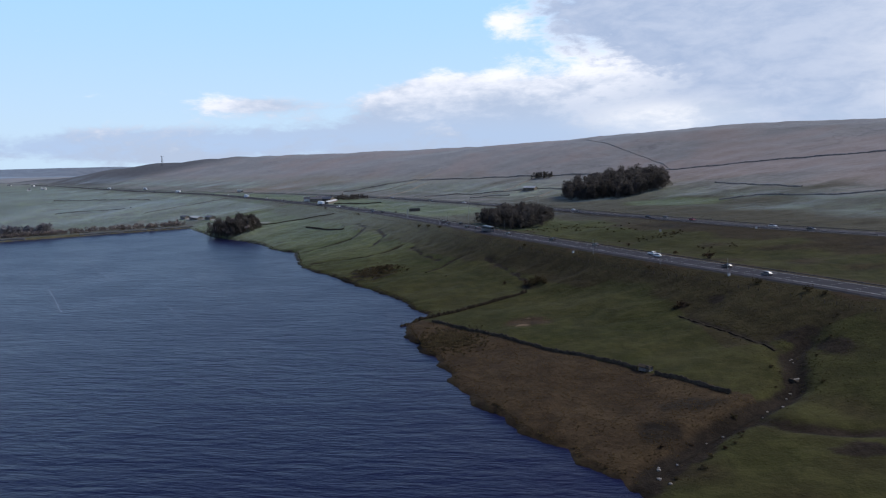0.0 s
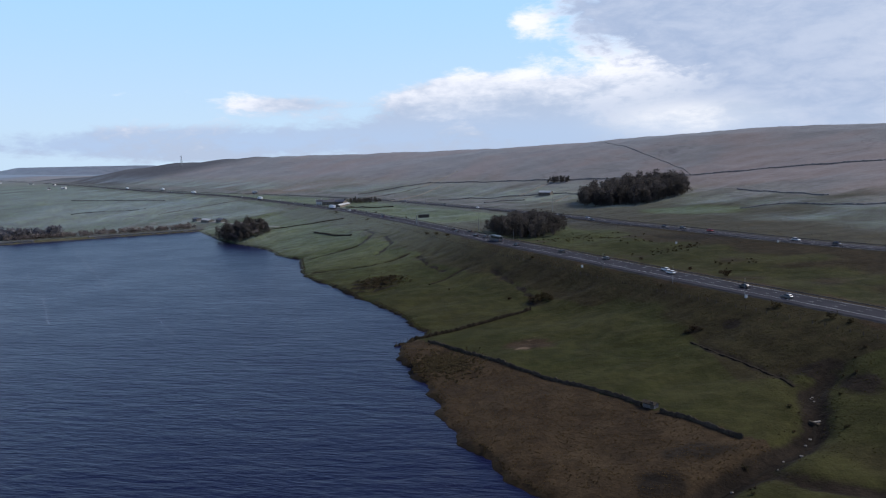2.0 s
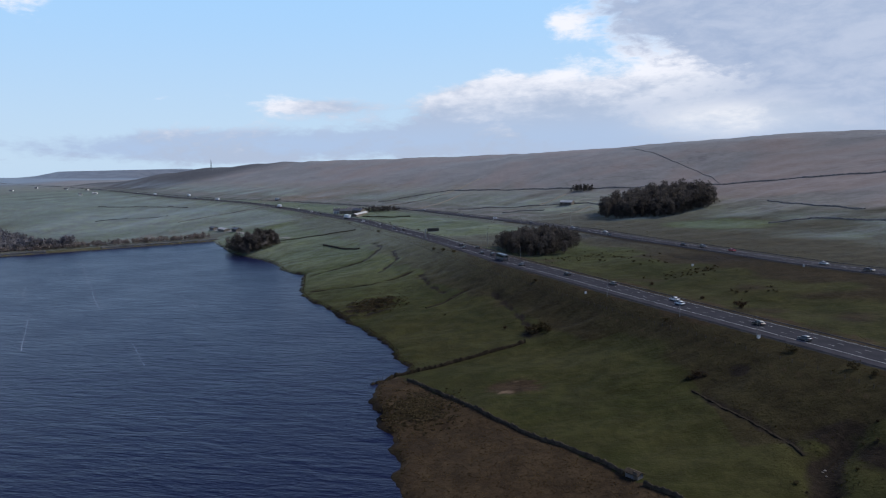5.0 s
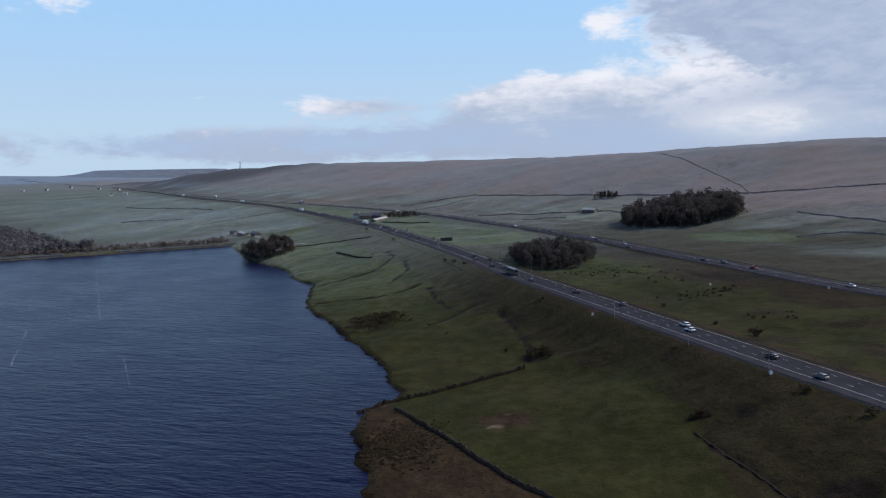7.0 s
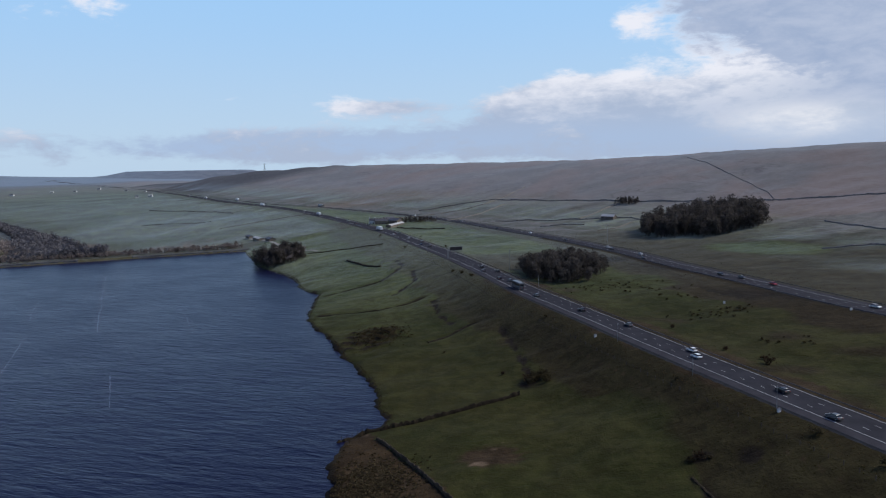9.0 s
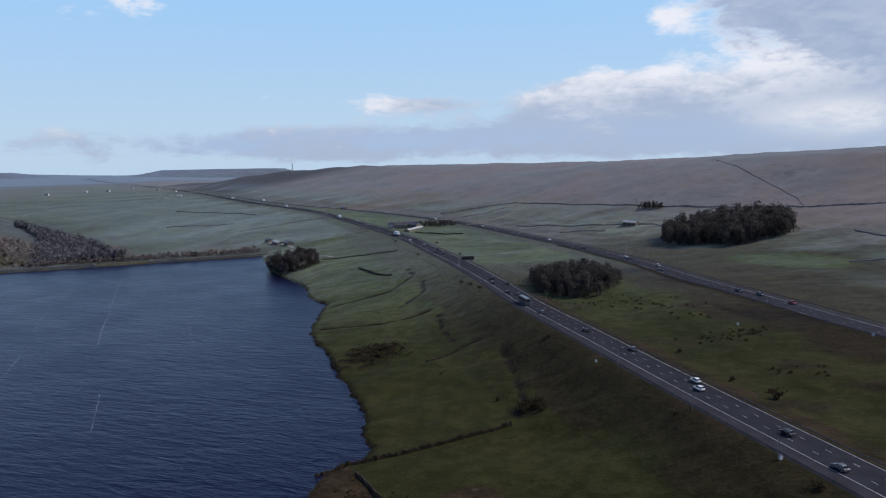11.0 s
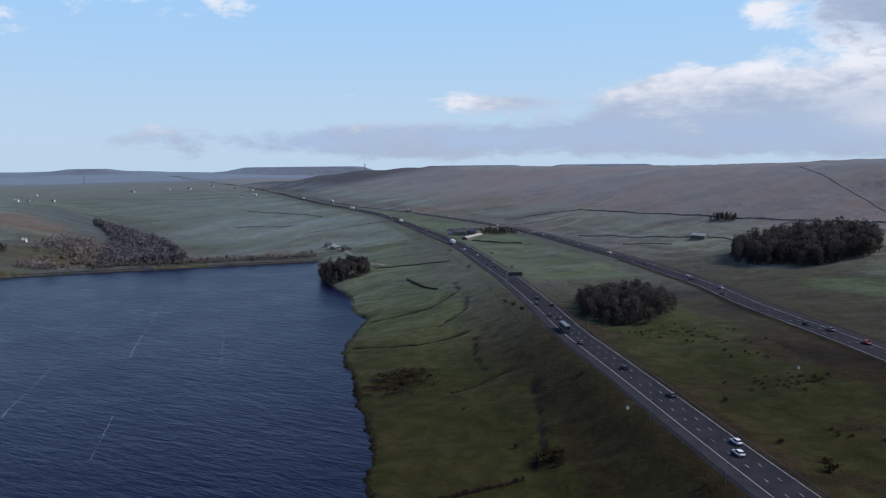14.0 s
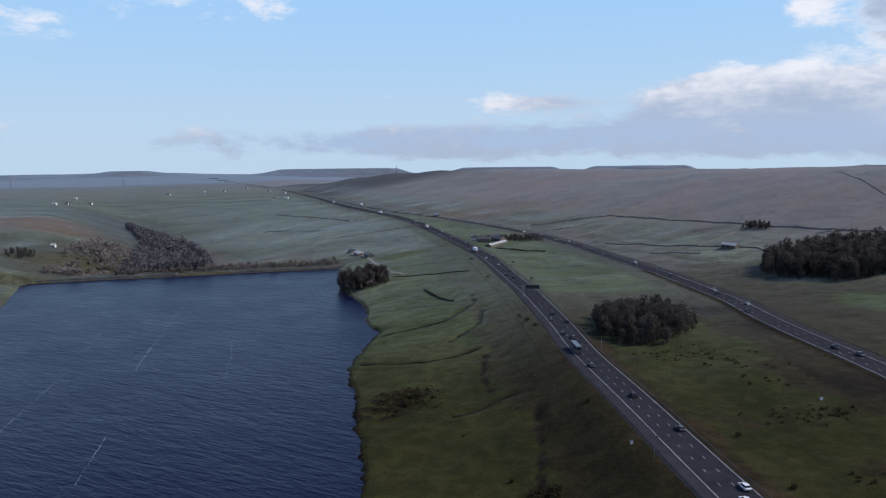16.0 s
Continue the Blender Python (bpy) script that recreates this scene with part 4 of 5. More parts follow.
# ---- buildings ----
def gable_house(name, x, y, turn, length, depth, eaves, ridge, wall_mat, roof_mat, label, windows=3, chimney=True, group="", storeys=2):
    """A stone house with pitched roof, windows, door and chimneys."""
    house = base(name, pose(x, y, at_ground(x, y, -0.2), 0, 0, turn), label, "house" if chimney else "barn", group)
    bm = bmesh.new()
    l, w = length / 2, depth / 2
    v = [bm.verts.new(p) for p in ((-l, -w, -1.5), (l, -w, -1.5), (l, w, -1.5), (-l, w, -1.5), (-l, -w, eaves), (l, -w, eaves), (l, w, eaves), (-l, w, eaves), (-l, 0, ridge), (l, 0, ridge))]
    for f in ((0, 1, 5, 4), (2, 3, 7, 6), (1, 2, 6, 9, 5), (3, 0, 4, 8, 7), (3, 2, 1, 0), (4, 5, 9, 8), (6, 7, 8, 9)):
        bm.faces.new([v[i] for i in f])
    part("wall", bm, wall_mat, house)
    t = 0.18
    for s in (-1, 1):
        bm = bmesh.new()
        e = [(-l - 0.3, s * (w + 0.35), eaves - 0.15), (l + 0.3, s * (w + 0.35), eaves - 0.15), (l + 0.3, 0, ridge + 0.06), (-l - 0.3, 0, ridge + 0.06)]
        low = [bm.verts.new(p) for p in e]
        top = [bm.verts.new((p[0], p[1], p[2] + t)) for p in e]
        bm.faces.new(low if s > 0 else low[::-1])
        bm.faces.new(top[::-1] if s > 0 else top)
        for i in range(4):
            bm.faces.new((low[i], low[(i + 1) % 4], top[(i + 1) % 4], top[i]))
        bmesh.ops.recalc_face_normals(bm, faces=bm.faces[:])
        part("roof", bm, roof_mat, house)
    if chimney:
        for s in (-1, 1):
            part("chimney", boxed(s * (l - 0.6) - 0.4, -0.35, ridge - 0.6, s * (l - 0.6) + 0.4, 0.35, ridge + 1.1, 0.05), wall_mat, house)
    for s in (-1, 1):
        for floor in range(storeys):
            for k in range(windows):
                cx = -l + length * (k + 0.5) / windows
                z = 1.0 + floor * 2.6
                if z + 1.2 > eaves:
                    continue
                part("window", boxed(cx - 0.45, s * (w - 0.1) - 0.12, z, cx + 0.45, s * (w - 0.1) + 0.12, z + 1.2), M_GLASS, house)
                part("window_sill", boxed(cx - 0.6, s * (w + 0.02) - 0.1, z - 0.15, cx + 0.6, s * (w + 0.02) + 0.1, z - 0.02), M_DAM, house)
    part("door", boxed(0.6, -w - 0.06, 0.1, 1.6, -w + 0.05, 2.15), M_WOOD, house)
    return house


farm = "buildings of the farm between the carriageways"
gable_house("farm_shed", -141.5, 865, 83, 43, 6, 2.5, 3.5, M_HOUSE, M_TIN, "long low farm shed with a pale sheet roof", 5, False, farm, 1)
gable_house("farmhouse", -162, 884, 20, 14, 7, 4.4, 6.8, M_HOUSE, M_SLATE, "grey stone farmhouse with slate roof and chimneys", 4, True, farm)
gable_house("farm_barn", -150, 903, -35, 16, 9, 3.4, 5.6, M_HOUSE, M_SLATE, "dark stone farm barn with slate roof", 3, False, farm)
gable_house("farm_cottage", -174, 891, 8, 7, 5.5, 4.2, 6.4, M_WHITE, M_SLATE, "small white farm outbuilding with slate roof", 2, True, farm)
gable_house("farm_byre", -162, 922, 60, 16, 7, 2.8, 4.6, M_HOUSE, M_SLATE, "low stone byre behind the farmhouse", 4, False, farm, 1)
gable_house("field_barn", 85, 786, -38, 14, 6, 3.0, 4.6, M_HOUSE, M_TIN, "lone stone field barn on hill pasture", 3, False, "", 1)
gable_house("dam_keepers_house", -300, 862, -52, 26, 7, 2.5, 3.7, M_HOUSE, M_TIN, "pale-roofed reservoir keeper's building beside the dam", 4, False, "reservoir buildings", 1)
gable_house("waterworks_building", -276, 838, -52, 16, 7, 2.8, 4.2, M_HOUSE, M_SLATE, "stone waterworks building above the dam", 3, True, "reservoir buildings", 1)
gable_house("waterworks_store", -322, 888, -52, 16, 6, 2.4, 3.4, M_HOUSE, M_SLATE, "low stone store behind the dam", 3, False, "reservoir buildings", 1)
far_houses = "far white cottages on the moor"
for k, (x, y, tr, ln) in enumerate(((-913, 1682, 10, 20), (-935, 1660, 40, 14), (-1428, 1870, 5, 22), (-1384, 1972, 10, 18), (-1320, 1984, -8, 20), (-1342, 2128, 0, 18), (-1278, 1340, 12, 20), (-1250, 1352, 60, 12),
                                   (-1380, 1538, 0, 18), (-638, 760, 25, 9), (-1180, 2010, 15, 18), (-1050, 1890, -20, 15), (-1600, 1700, 5, 16), (-1330, 1420, 30, 14))):
    gable_house("cottage", x, y, tr, ln * 0.5, 5.0, 2.7, 4.2, M_WHITE, M_SLATE if k % 3 else M_TIN, "white rendered cottage with a pitched roof on open land", 3, True, far_houses)
gable_house("stone_hut", 48.6, 192.0, -50, 3.6, 1.9, 1.4, 1.75, M_DAM, M_STONE, "tiny low stone hut by the field wall", 1, False, "", 1)


# ---- plants ----
PLANT = random.Random(11)


def to_mesh(name, bm, mat):
    me = bpy.data.meshes.new(name)
    bm.to_mesh(me)
    bm.free()
    me.materials.append(mat)
    return me


def leaf_tuft(bm, c, size, rnd, n=3):
    """A few crossed ragged blades round a point."""
    for _ in range(n):
        u = Vector((rnd.uniform(-1, 1), rnd.uniform(-1, 1), rnd.uniform(-0.6, 0.8))).normalized()
        w = u.orthogonal().normalized()
        w.rotate(Matrix.Rotation(rnd.uniform(0, 6.28), 3, u))
        s = size * rnd.uniform(0.6, 1.25)
        o = Vector(c) + Vector((rnd.uniform(-1, 1), rnd.uniform(-1, 1), rnd.uniform(-1, 1))) * size * 0.4
        vs = [bm.verts.new(o + p) for p in (-u * s * 0.7, w * s * 0.45, u * s, -w * s * 0.4)]
        bm.faces.new(vs)


def pine_meshes(seed, h):
    """A round-headed pine with a bare lower trunk."""
    rnd = random.Random(seed)
    t = rod(bmesh.new(), (0, 0, -0.5), (rnd.uniform(-.3, .3), rnd.uniform(-.3, .3), h * 0.8), 0.26, 0.07, 6)
    c = bmesh.new()
    for k in range(11):
        a, z = rnd.uniform(0, 6.283), h * (0.20 + 0.062 * k)
        r = h * rnd.uniform(0.08, 0.25) * (1.3 - z / h)
        lobe = Vector((math.cos(a) * r, math.sin(a) * r, z))
        rod(t, (0, 0, z - h * 0.12), lobe, 0.08, 0.03, 4)
        for _ in range(24):
            v = Vector((rnd.gauss(0, 1), rnd.gauss(0, 1), rnd.gauss(0, 0.8)))
            leaf_tuft(c, lobe + v.normalized() * h * 0.15 * rnd.uniform(0.5, 1.0), 0.62, rnd, 2)
    return to_mesh("trunk", t, M_BARK), to_mesh("crown", c, M_NEEDLE)


def branch(bm, a, d, length, r, depth, rnd, tips):
    b = a + d * length
    rod(bm, a, b, r, r * 0.6, 5 if depth > 1 else 4)
    if depth == 0:
        tips.append(b)
        return
    for _ in range(3 if depth > 1 else 2):
        nd = (d + Vector((rnd.uniform(-1, 1), rnd.uniform(-1, 1), rnd.uniform(-0.25, 0.75))) * 0.75).normalized()
        branch(bm, a + d * length * rnd.uniform(0.6, 1.0), nd, length * rnd.uniform(0.55, 0.8), r * 0.55, depth - 1, rnd, tips)


def bare_tree_meshes(seed, h):
    """Trunk with limbs, and a see-through crown of fine winter twigs."""
    rnd = random.Random(seed)
    t, tips = bmesh.new(), []
    branch(t, Vector((0, 0, -0.4)), Vector((rnd.uniform(-.08, .08), rnd.uniform(-.08, .08), 1)), h * 0.36, 0.22, 3, rnd, tips)
    c = bmesh.new()
    for p in tips:
        for _ in range(7):
            q = p + Vector((rnd.gauss(0, 1), rnd.gauss(0, 1), rnd.gauss(0.2, 0.8))) * h * 0.055
            leaf_tuft(c, q, h * 0.05, rnd, 2)
    return to_mesh("trunk", t, M_BARK), to_mesh("crown", c, M_TWIG)


def bush_meshes(seed, h, mat):
    rnd = random.Random(seed)
    t, c = bmesh.new(), bmesh.new()
    for _ in range(5):
        a = rnd.uniform(0, 6.28)
        e = Vector((math.cos(a) * h * 0.45, math.sin(a) * h * 0.45, h * 0.7))
        rod(t, (0, 0, -0.2), e, 0.06, 0.02, 4)
        for _ in range(16):
            p = e * rnd.uniform(0.45, 1.1) + Vector((rnd.gauss(0, 1), rnd.gauss(0, 1), rnd.gauss(0, .7))) * h * 0.2
            p.z = max(0.1, p.z)
            leaf_tuft(c, p, h * 0.17, rnd, 2)
    return to_mesh("stem", t, M_BARK), to_mesh("foliage", c, mat)


def plant(name, meshes, names, x, y, scale, label, category, group, sink=0.15):
    ob = base(name, pose(x, y, at_ground(x, y, -sink), 0, 0, PLANT.uniform(0, 360)) @ Matrix.Diagonal((scale, scale, scale * PLANT.uniform(0.85, 1.15), 1)), label, category, group)
    for n, me in zip(names, meshes):
        shared(n, me, ob, Matrix.Identity(4))
    return ob


PINES = [pine_meshes(s, h) for s, h in ((21, 13), (22, 12), (23, 14))]
BARE = [bare_tree_meshes(s, h) for s, h in ((5, 11), (6, 9), (7, 12))]
BUSHES = [bush_meshes(s, 2.0, M_SCRUB) for s in (8, 9, 10)]
RUSTY = [bush_meshes(s, 2.0, M_FARSCRUB) for s in (12, 13)]
TC = ("trunk", "crown")


def wood(cx, cy, rx, ry, spacing, meshes, name, label, group, scale=1.0, turn=0.0, power=2.4):
    """Trees on a jittered grid inside a rounded outline."""
    c, s = math.cos(radians(turn)), math.sin(radians(turn))
    nx, ny = int(rx / spacing) + 2, int(ry / spacing) + 2
    for i in range(-nx, nx + 1):
        for j in range(-ny, ny + 1):
            u, v = (i + PLANT.uniform(-.55, .55)) * spacing, (j + PLANT.uniform(-.55, .55)) * spacing
            edge = (abs(u / rx) ** power + abs(v / ry) ** power) * (1 + 0.22 * float(ripple(cx + u, cy + v, rx * 0.9, 71)))
            if edge > 1:
                continue
            x, y = cx + u * c - v * s, cy + u * s + v * c
            if at_ground(x, y) < 0.4:
                continue
            plant(name, PLANT.choice(meshes), TC, x, y, scale * PLANT.uniform(0.78, 1.12) * (1 - 0.26 * max(0, edge) ** 1.5), label, "tree", group)


wood(154, 686, 47, 43, 5.2, PINES, "conifer", "dark evergreen conifer in a hillside plantation", "hillside conifer plantation", 1.4, 10)
wood(42, 507, 23, 34, 4.6, PINES, "tree", "dark tree in a copse between the carriageways", "copse between the carriageways", 1.05, 8)
wood(-207, 677, 27, 28, 4.6, PINES + PINES + BARE, "pine_tree", "dark pine on the wooded lakeside point", "trees on the lakeside point", 1.18, 35)
wood(-128, 908, 27, 11, 4.2, PINES, "shelter_tree", "dark shelter-belt tree beside the farm", "farm shelter trees", 0.5, -25)
wood(-172, 905, 9, 6, 5.5, BARE, "shelter_tree", "bare shelter tree behind the farmhouse", "farm shelter trees", 0.75)
wood(107, 857, 16, 5, 3.2, PINES, "shelter_tree", "dark shelter tree along the intake wall", "trees above the field barn", 0.55, -42)
# wooded clough below the dam
dam_trees = "bare trees in the valley below the dam"
for k in range(120):
    along, out = PLANT.uniform(5, 150), 8 + 40 * PLANT.random() ** 1.4
    x, y, _ = dam_point(along, out, 0)
    plant("bare_tree", PLANT.choice(BARE), TC, x, y, PLANT.uniform(0.35, 0.65), "leafless grey-brown tree below the dam", "tree", dam_trees)
for k in range(200):
    x, y = PLANT.uniform(-690, -480), PLANT.uniform(660, 830)
    out = (x - DAM_A.x) * DAM_OUT.x + (y - DAM_A.y) * DAM_OUT.y
    if out > 9 and x > float(valley_x(y)) - 150 and at_ground(x, y) > -12 and ripple(x, y, 60, 31) > -0.35:
        plant("bare_tree", PLANT.choice(BARE), TC, x, y, PLANT.uniform(0.8, 1.25), "tall leafless tree on the valley side beyond the dam", "tree", dam_trees)
wood(-622, 703, 16, 12, 6, PINES, "conifer", "dark conifer at the far end of the dam", "conifers by the dam end", 0.6)
# bushes along the motorway verge and in the fields
verge = "scrub along the motorway verge"
for y, off, sc in ((226, -8, 0.9), (232, -8, 1.1), (251, -8, 1.2), (300, -10, 0.6), (391, -10, 0.8), (501, -8, 1.0), (516, -10, 1.1), (528, -12, 0.9), (655, -11, 0.9), (748, -10, 1.0)):
    x, yy, _, _ = spot(near_x, near_z, y, off)
    plant("bush", PLANT.choice(BUSHES), ("stem", "foliage"), x, yy, sc, "dark leafless bush on the motorway verge", "bush", verge)
for y, off, sc in ((300, 24, 1.4), (305, 27, 1.0), (318, 22, 0.9), (352, 25, 0.8), (640, 19, 0.8), (720, 21, 0.8)):
    x, yy, _, _ = spot(near_x, near_z, y, off)
    plant("bush", PLANT.choice(RUSTY), ("stem", "foliage"), x, yy, sc, "rusty brown bush below the carriageway", "bush", verge)
for x, y, sc in ((33.5, 326, 1.6), (35.5, 330, 1.4), (30, 330, 1.3), (37, 323, 1.2), (31, 324, 1.4), (33, 329, 1.7), (36, 326, 1.5), (30.5, 327, 1.3), (77, 250, 1.0), (75, 249, 0.9), (79, 249, 0.7), (20, 338, 0.7), (-30, 402, 0.6), (-8, 372, 0.5)):
    plant("bush", PLANT.choice(RUSTY if PLANT.random() < 0.15 else BUSHES), ("stem", "foliage"), x, y, sc, "low dark bush in rough pasture", "bush", "field bushes")
for k in range(22):
    a, r = PLANT.uniform(0, 6.28), PLANT.uniform(0, 1) ** 0.5
    plant("bush", PLANT.choice(BUSHES), ("stem", "foliage"), -47 + math.cos(a) * r * 12, 409 + math.sin(a) * r * 17, PLANT.uniform(0.35, 0.75), "dark heather clump on a rough mound", "bush", "heather on the lakeside mound")
for cx, cy, rx, ry, count in ((66, 455, 14, 6, 44), (84, 447, 7, 5, 16), (108, 385, 8, 4, 40), (121, 337, 5, 4, 12), (96, 418, 8, 4, 10)):
    for k in range(count):
        plant("rush_clump", PLANT.choice(BUSHES), ("stem", "foliage"), cx + PLANT.gauss(0, rx), cy + PLANT.gauss(0, ry), PLANT.uniform(0.28, 0.55), "small dark rush clump in wet pasture", "bush", "rushes between the carriageways")
for k in range(22):
    t = PLANT.uniform(0, len(STREAM) - 1.01)
    i = int(t)
    (ax, ay), (bx, by) = STREAM[i], STREAM[i + 1]
    s = PLANT.choice((-1, 1)) * PLANT.uniform(2.0, 7)
    d = math.hypot(bx - ax, by - ay)
    x, y = ax + (bx - ax) * (t - i) - (by - ay) / d * s, ay + (by - ay) * (t - i) + (bx - ax) / d * s
    if at_ground(x, y) > 0.5:
        plant("bush", PLANT.choice(BUSHES if k % 3 else RUSTY), ("stem", "foliage"), x, y, PLANT.uniform(0.25, 0.6), "dark heather and rushes on the stream bank", "bush", "stream bank scrub")


# ---- uncountable rough growth ----
TUFT = np.random.RandomState(17)


def scatter(name, x, y, lo, hi, mat, label):
    """Many small ragged tufts of three blades each, as one mesh."""
    keep = ground_z(x, y) > 0.5
    x, y = x[keep], y[keep]
    n = len(x)
    z = ground_z(x, y) - 0.08
    s = TUFT.uniform(lo, hi, n)
    verts, faces = [], []
    for k in range(3):
        a = TUFT.uniform(0, 6.283, n)
        lean = TUFT.uniform(-0.5, 0.5, (n, 2)) * s[:, None]
        dx, dy = np.cos(a) * s * 0.55, np.sin(a) * s * 0.55
        verts.append(np.stack([np.stack([x - dx, y - dy, z], -1), np.stack([x + dx, y + dy, z], -1), np.stack([x + lean[:, 0] + dx * 0.4, y + lean[:, 1] + dy * 0.4, z + s * 0.5], -1), np.stack([x + lean[:, 0] - dx * 0.5, y + lean[:, 1] - dy * 0.5, z + s * 0.42], -1)], 1).reshape(-1, 3))
    v = np.concatenate(verts)
    ob = sheet(name, v.tolist(), np.arange(len(v)).reshape(-1, 4).tolist(), mat)
    return tagged(ob, label, "grass", kind="stuff")


def far_wood(name, x, y, lo, hi, mat, label, blades=56):
    """Many bare far-off trees with ragged rounded crowns, as one mesh."""
    n = len(x)
    z, h = ground_z(x, y), TUFT.uniform(lo, hi, n)
    d = TUFT.normal(0, 1, (n, blades, 3))
    d = d / np.linalg.norm(d, axis=2, keepdims=True) * TUFT.uniform(0.45, 1.0, (n, blades, 1))
    mid = np.stack([x, y, z + h * 0.55], -1)[:, None] + d * np.stack([h * 0.32, h * 0.32, h * 0.45], -1)[:, None]
    a, b = TUFT.normal(0, 1, (2, n, blades, 3))
    s = (h * 0.085)[:, None, None]
    a, b = a * s, b * s * 0.6
    v = np.stack([mid - a, mid - b, mid + a, mid + b], 2).reshape(-1, 3)
    r = 0.14
    trunk = np.stack([np.stack([x + ox, y + oy, z + oz * h], -1) for ox, oy, oz in ((-r, 0, -0.03), (r, 0, -0.03), (r * 0.5, 0, 0.7), (-r * 0.5, 0, 0.7))], 1)
    cross = np.stack([np.stack([x + ox, y + oy, z + oz * h], -1) for ox, oy, oz in ((0, -r, -0.03), (0, r, -0.03), (0, r * 0.5, 0.7), (0, -r * 0.5, 0.7))], 1)
    v = np.concatenate([v, trunk.reshape(-1, 3), cross.reshape(-1, 3)])
    ob = sheet(name, v.tolist(), np.arange(len(v)).reshape(-1, 4).tolist(), mat)
    return tagged(ob, label, "woodland", kind="stuff")


# bare woodland in the clough, on its side and under the dam
y = TUFT.uniform(705, 1090, 1900)
x = valley_x(y) + TUFT.uniform(-88, 24, 1900)
out = (x - DAM_A.x) * DAM_OUT.x + (y - DAM_A.y) * DAM_OUT.y
ok = (out > 22) & (ripple(x, y, 55, 61) > -0.9)
far_wood("clough_woodland", x[ok], y[ok], 8, 14, M_CLOUGH, "dark leafless woodland filling the valley below the dam")
x, y = TUFT.uniform(-720, -495, 900), TUFT.uniform(655, 860, 900)
out = (x - DAM_A.x) * DAM_OUT.x + (y - DAM_A.y) * DAM_OUT.y
ok = (out > 16) & (x < valley_x(y) - 30) & (x > valley_x(y) - 165) & (ripple(x, y, 45, 31) > -0.45)
far_wood("hillside_woodland", x[ok], y[ok], 6, 11, M_TWIG, "pale brown leafless woodland on the valley side", 44)
al, ou = TUFT.uniform(0, 215, 420), 9 + 55 * TUFT.uniform(0, 1, 420) ** 1.5
far_wood("dam_scrub", DAM_A.x + DAM_DIR.x * al + DAM_OUT.x * ou, DAM_A.y + DAM_DIR.y * al + DAM_OUT.y * ou, 3, 6.5, M_TWIG, "brown leafless scrub behind the dam", 36)


def in_band(fx, y0, y1, o0, o1, n):
    y = TUFT.uniform(y0, y1, n)
    return fx(y) + TUFT.uniform(o0, o1, n), y


px, py = TUFT.uniform(-30, 75, 26000), TUFT.uniform(112, 292, 26000)
ok = ((px + 14) * 107 + (py - 277) * 78 < -150) & (px > shore_x(py) + 1.5) & (px < stream_x(py) - 3)
patch = ripple(px, py, 13, 51)
scatter("moor_grass", px[ok & (patch > -0.5)], py[ok & (patch > -0.5)], 0.18, 0.5, M_TUSSOCK, "brown tussocky moor grass on the lakeside")
scatter("dark_rushes", px[ok & (patch < -0.75)], py[ok & (patch < -0.75)], 0.15, 0.45, M_RUSH, "dark rushes among brown moor grass")
hx, hy = TUFT.normal(-8, 6, 1500), TUFT.normal(246, 8, 1500)
good = hx > shore_x(hy) + 1
scatter("heather", hx[good], hy[good], 0.4, 1.0, M_RUSH, "dark heather beside the water")
hx, hy = TUFT.normal(-47, 6, 1300), TUFT.normal(409, 8, 1300)
scatter("heather", hx, hy, 0.4, 1.0, M_RUSH, "dark heather on a lakeside mound")
for name, fx, y0, y1, o0, o1, n, lo, hi, mat, label in (
        ("verge_scrub", near_x, 200, 900, -13, -6.0, 3600, 0.15, 0.42, M_TUSSOCK, "dark scrub along the motorway embankment"),
        ("verge_grass", near_x, 235, 900, -24, -6.2, 4500, 0.12, 0.35, M_RUSH, "dead brown grass along the motorway embankment"),
        ("verge_grass", near_x, 235, 900, 15, 26, 3000, 0.15, 0.4, M_OLIVE, "dead brown grass below the carriageway"),
        ("rough_grass", near_x, 300, 620, 26, 78, 5000, 0.12, 0.35, M_OLIVE, "rough olive grass between the carriageways"),
        ("verge_grass", far_x, 330, 900, -16, -3.5, 1800, 0.15, 0.45, M_RUSH, "dark rough grass beside the far carriageway"),
        ("verge_grass", far_x, 330, 900, 18, 36, 1800, 0.15, 0.5, M_RUSH, "dark rough grass under the hillside"),
        ("pasture_tufts", shore_x, 300, 700, 3, 75, 5000, 0.12, 0.4, M_OLIVE, "short uneven tufts in the lakeside pasture"),
        ("bank_growth", shore_x, 125, 760, 0.8, 2.4, 2400, 0.15, 0.5, M_RUSH, "dark growth along the reservoir bank")):
    x, y = in_band(fx, y0, y1, o0, o1, n)
    scatter(name, x, y, lo, hi, mat, label)
x, y = TUFT.uniform(20, 110, 5000), TUFT.uniform(120, 250, 5000)
ok = (near_line(x, y, STREAM) < 10) & (near_line(x, y, STREAM) > 1.2)
scatter("stream_rushes", x[ok], y[ok], 0.12, 0.38, M_RUSH, "dark rushes along the stream gully")
x, y = TUFT.uniform(70, 125, 6000), TUFT.uniform(150, 290, 6000)
ok = (x < near_x(y) - 8) & (x > 80)
scatter("rough_grass", x[ok], y[ok], 0.15, 0.4, M_OLIVE, "rough brown grass above the stream")


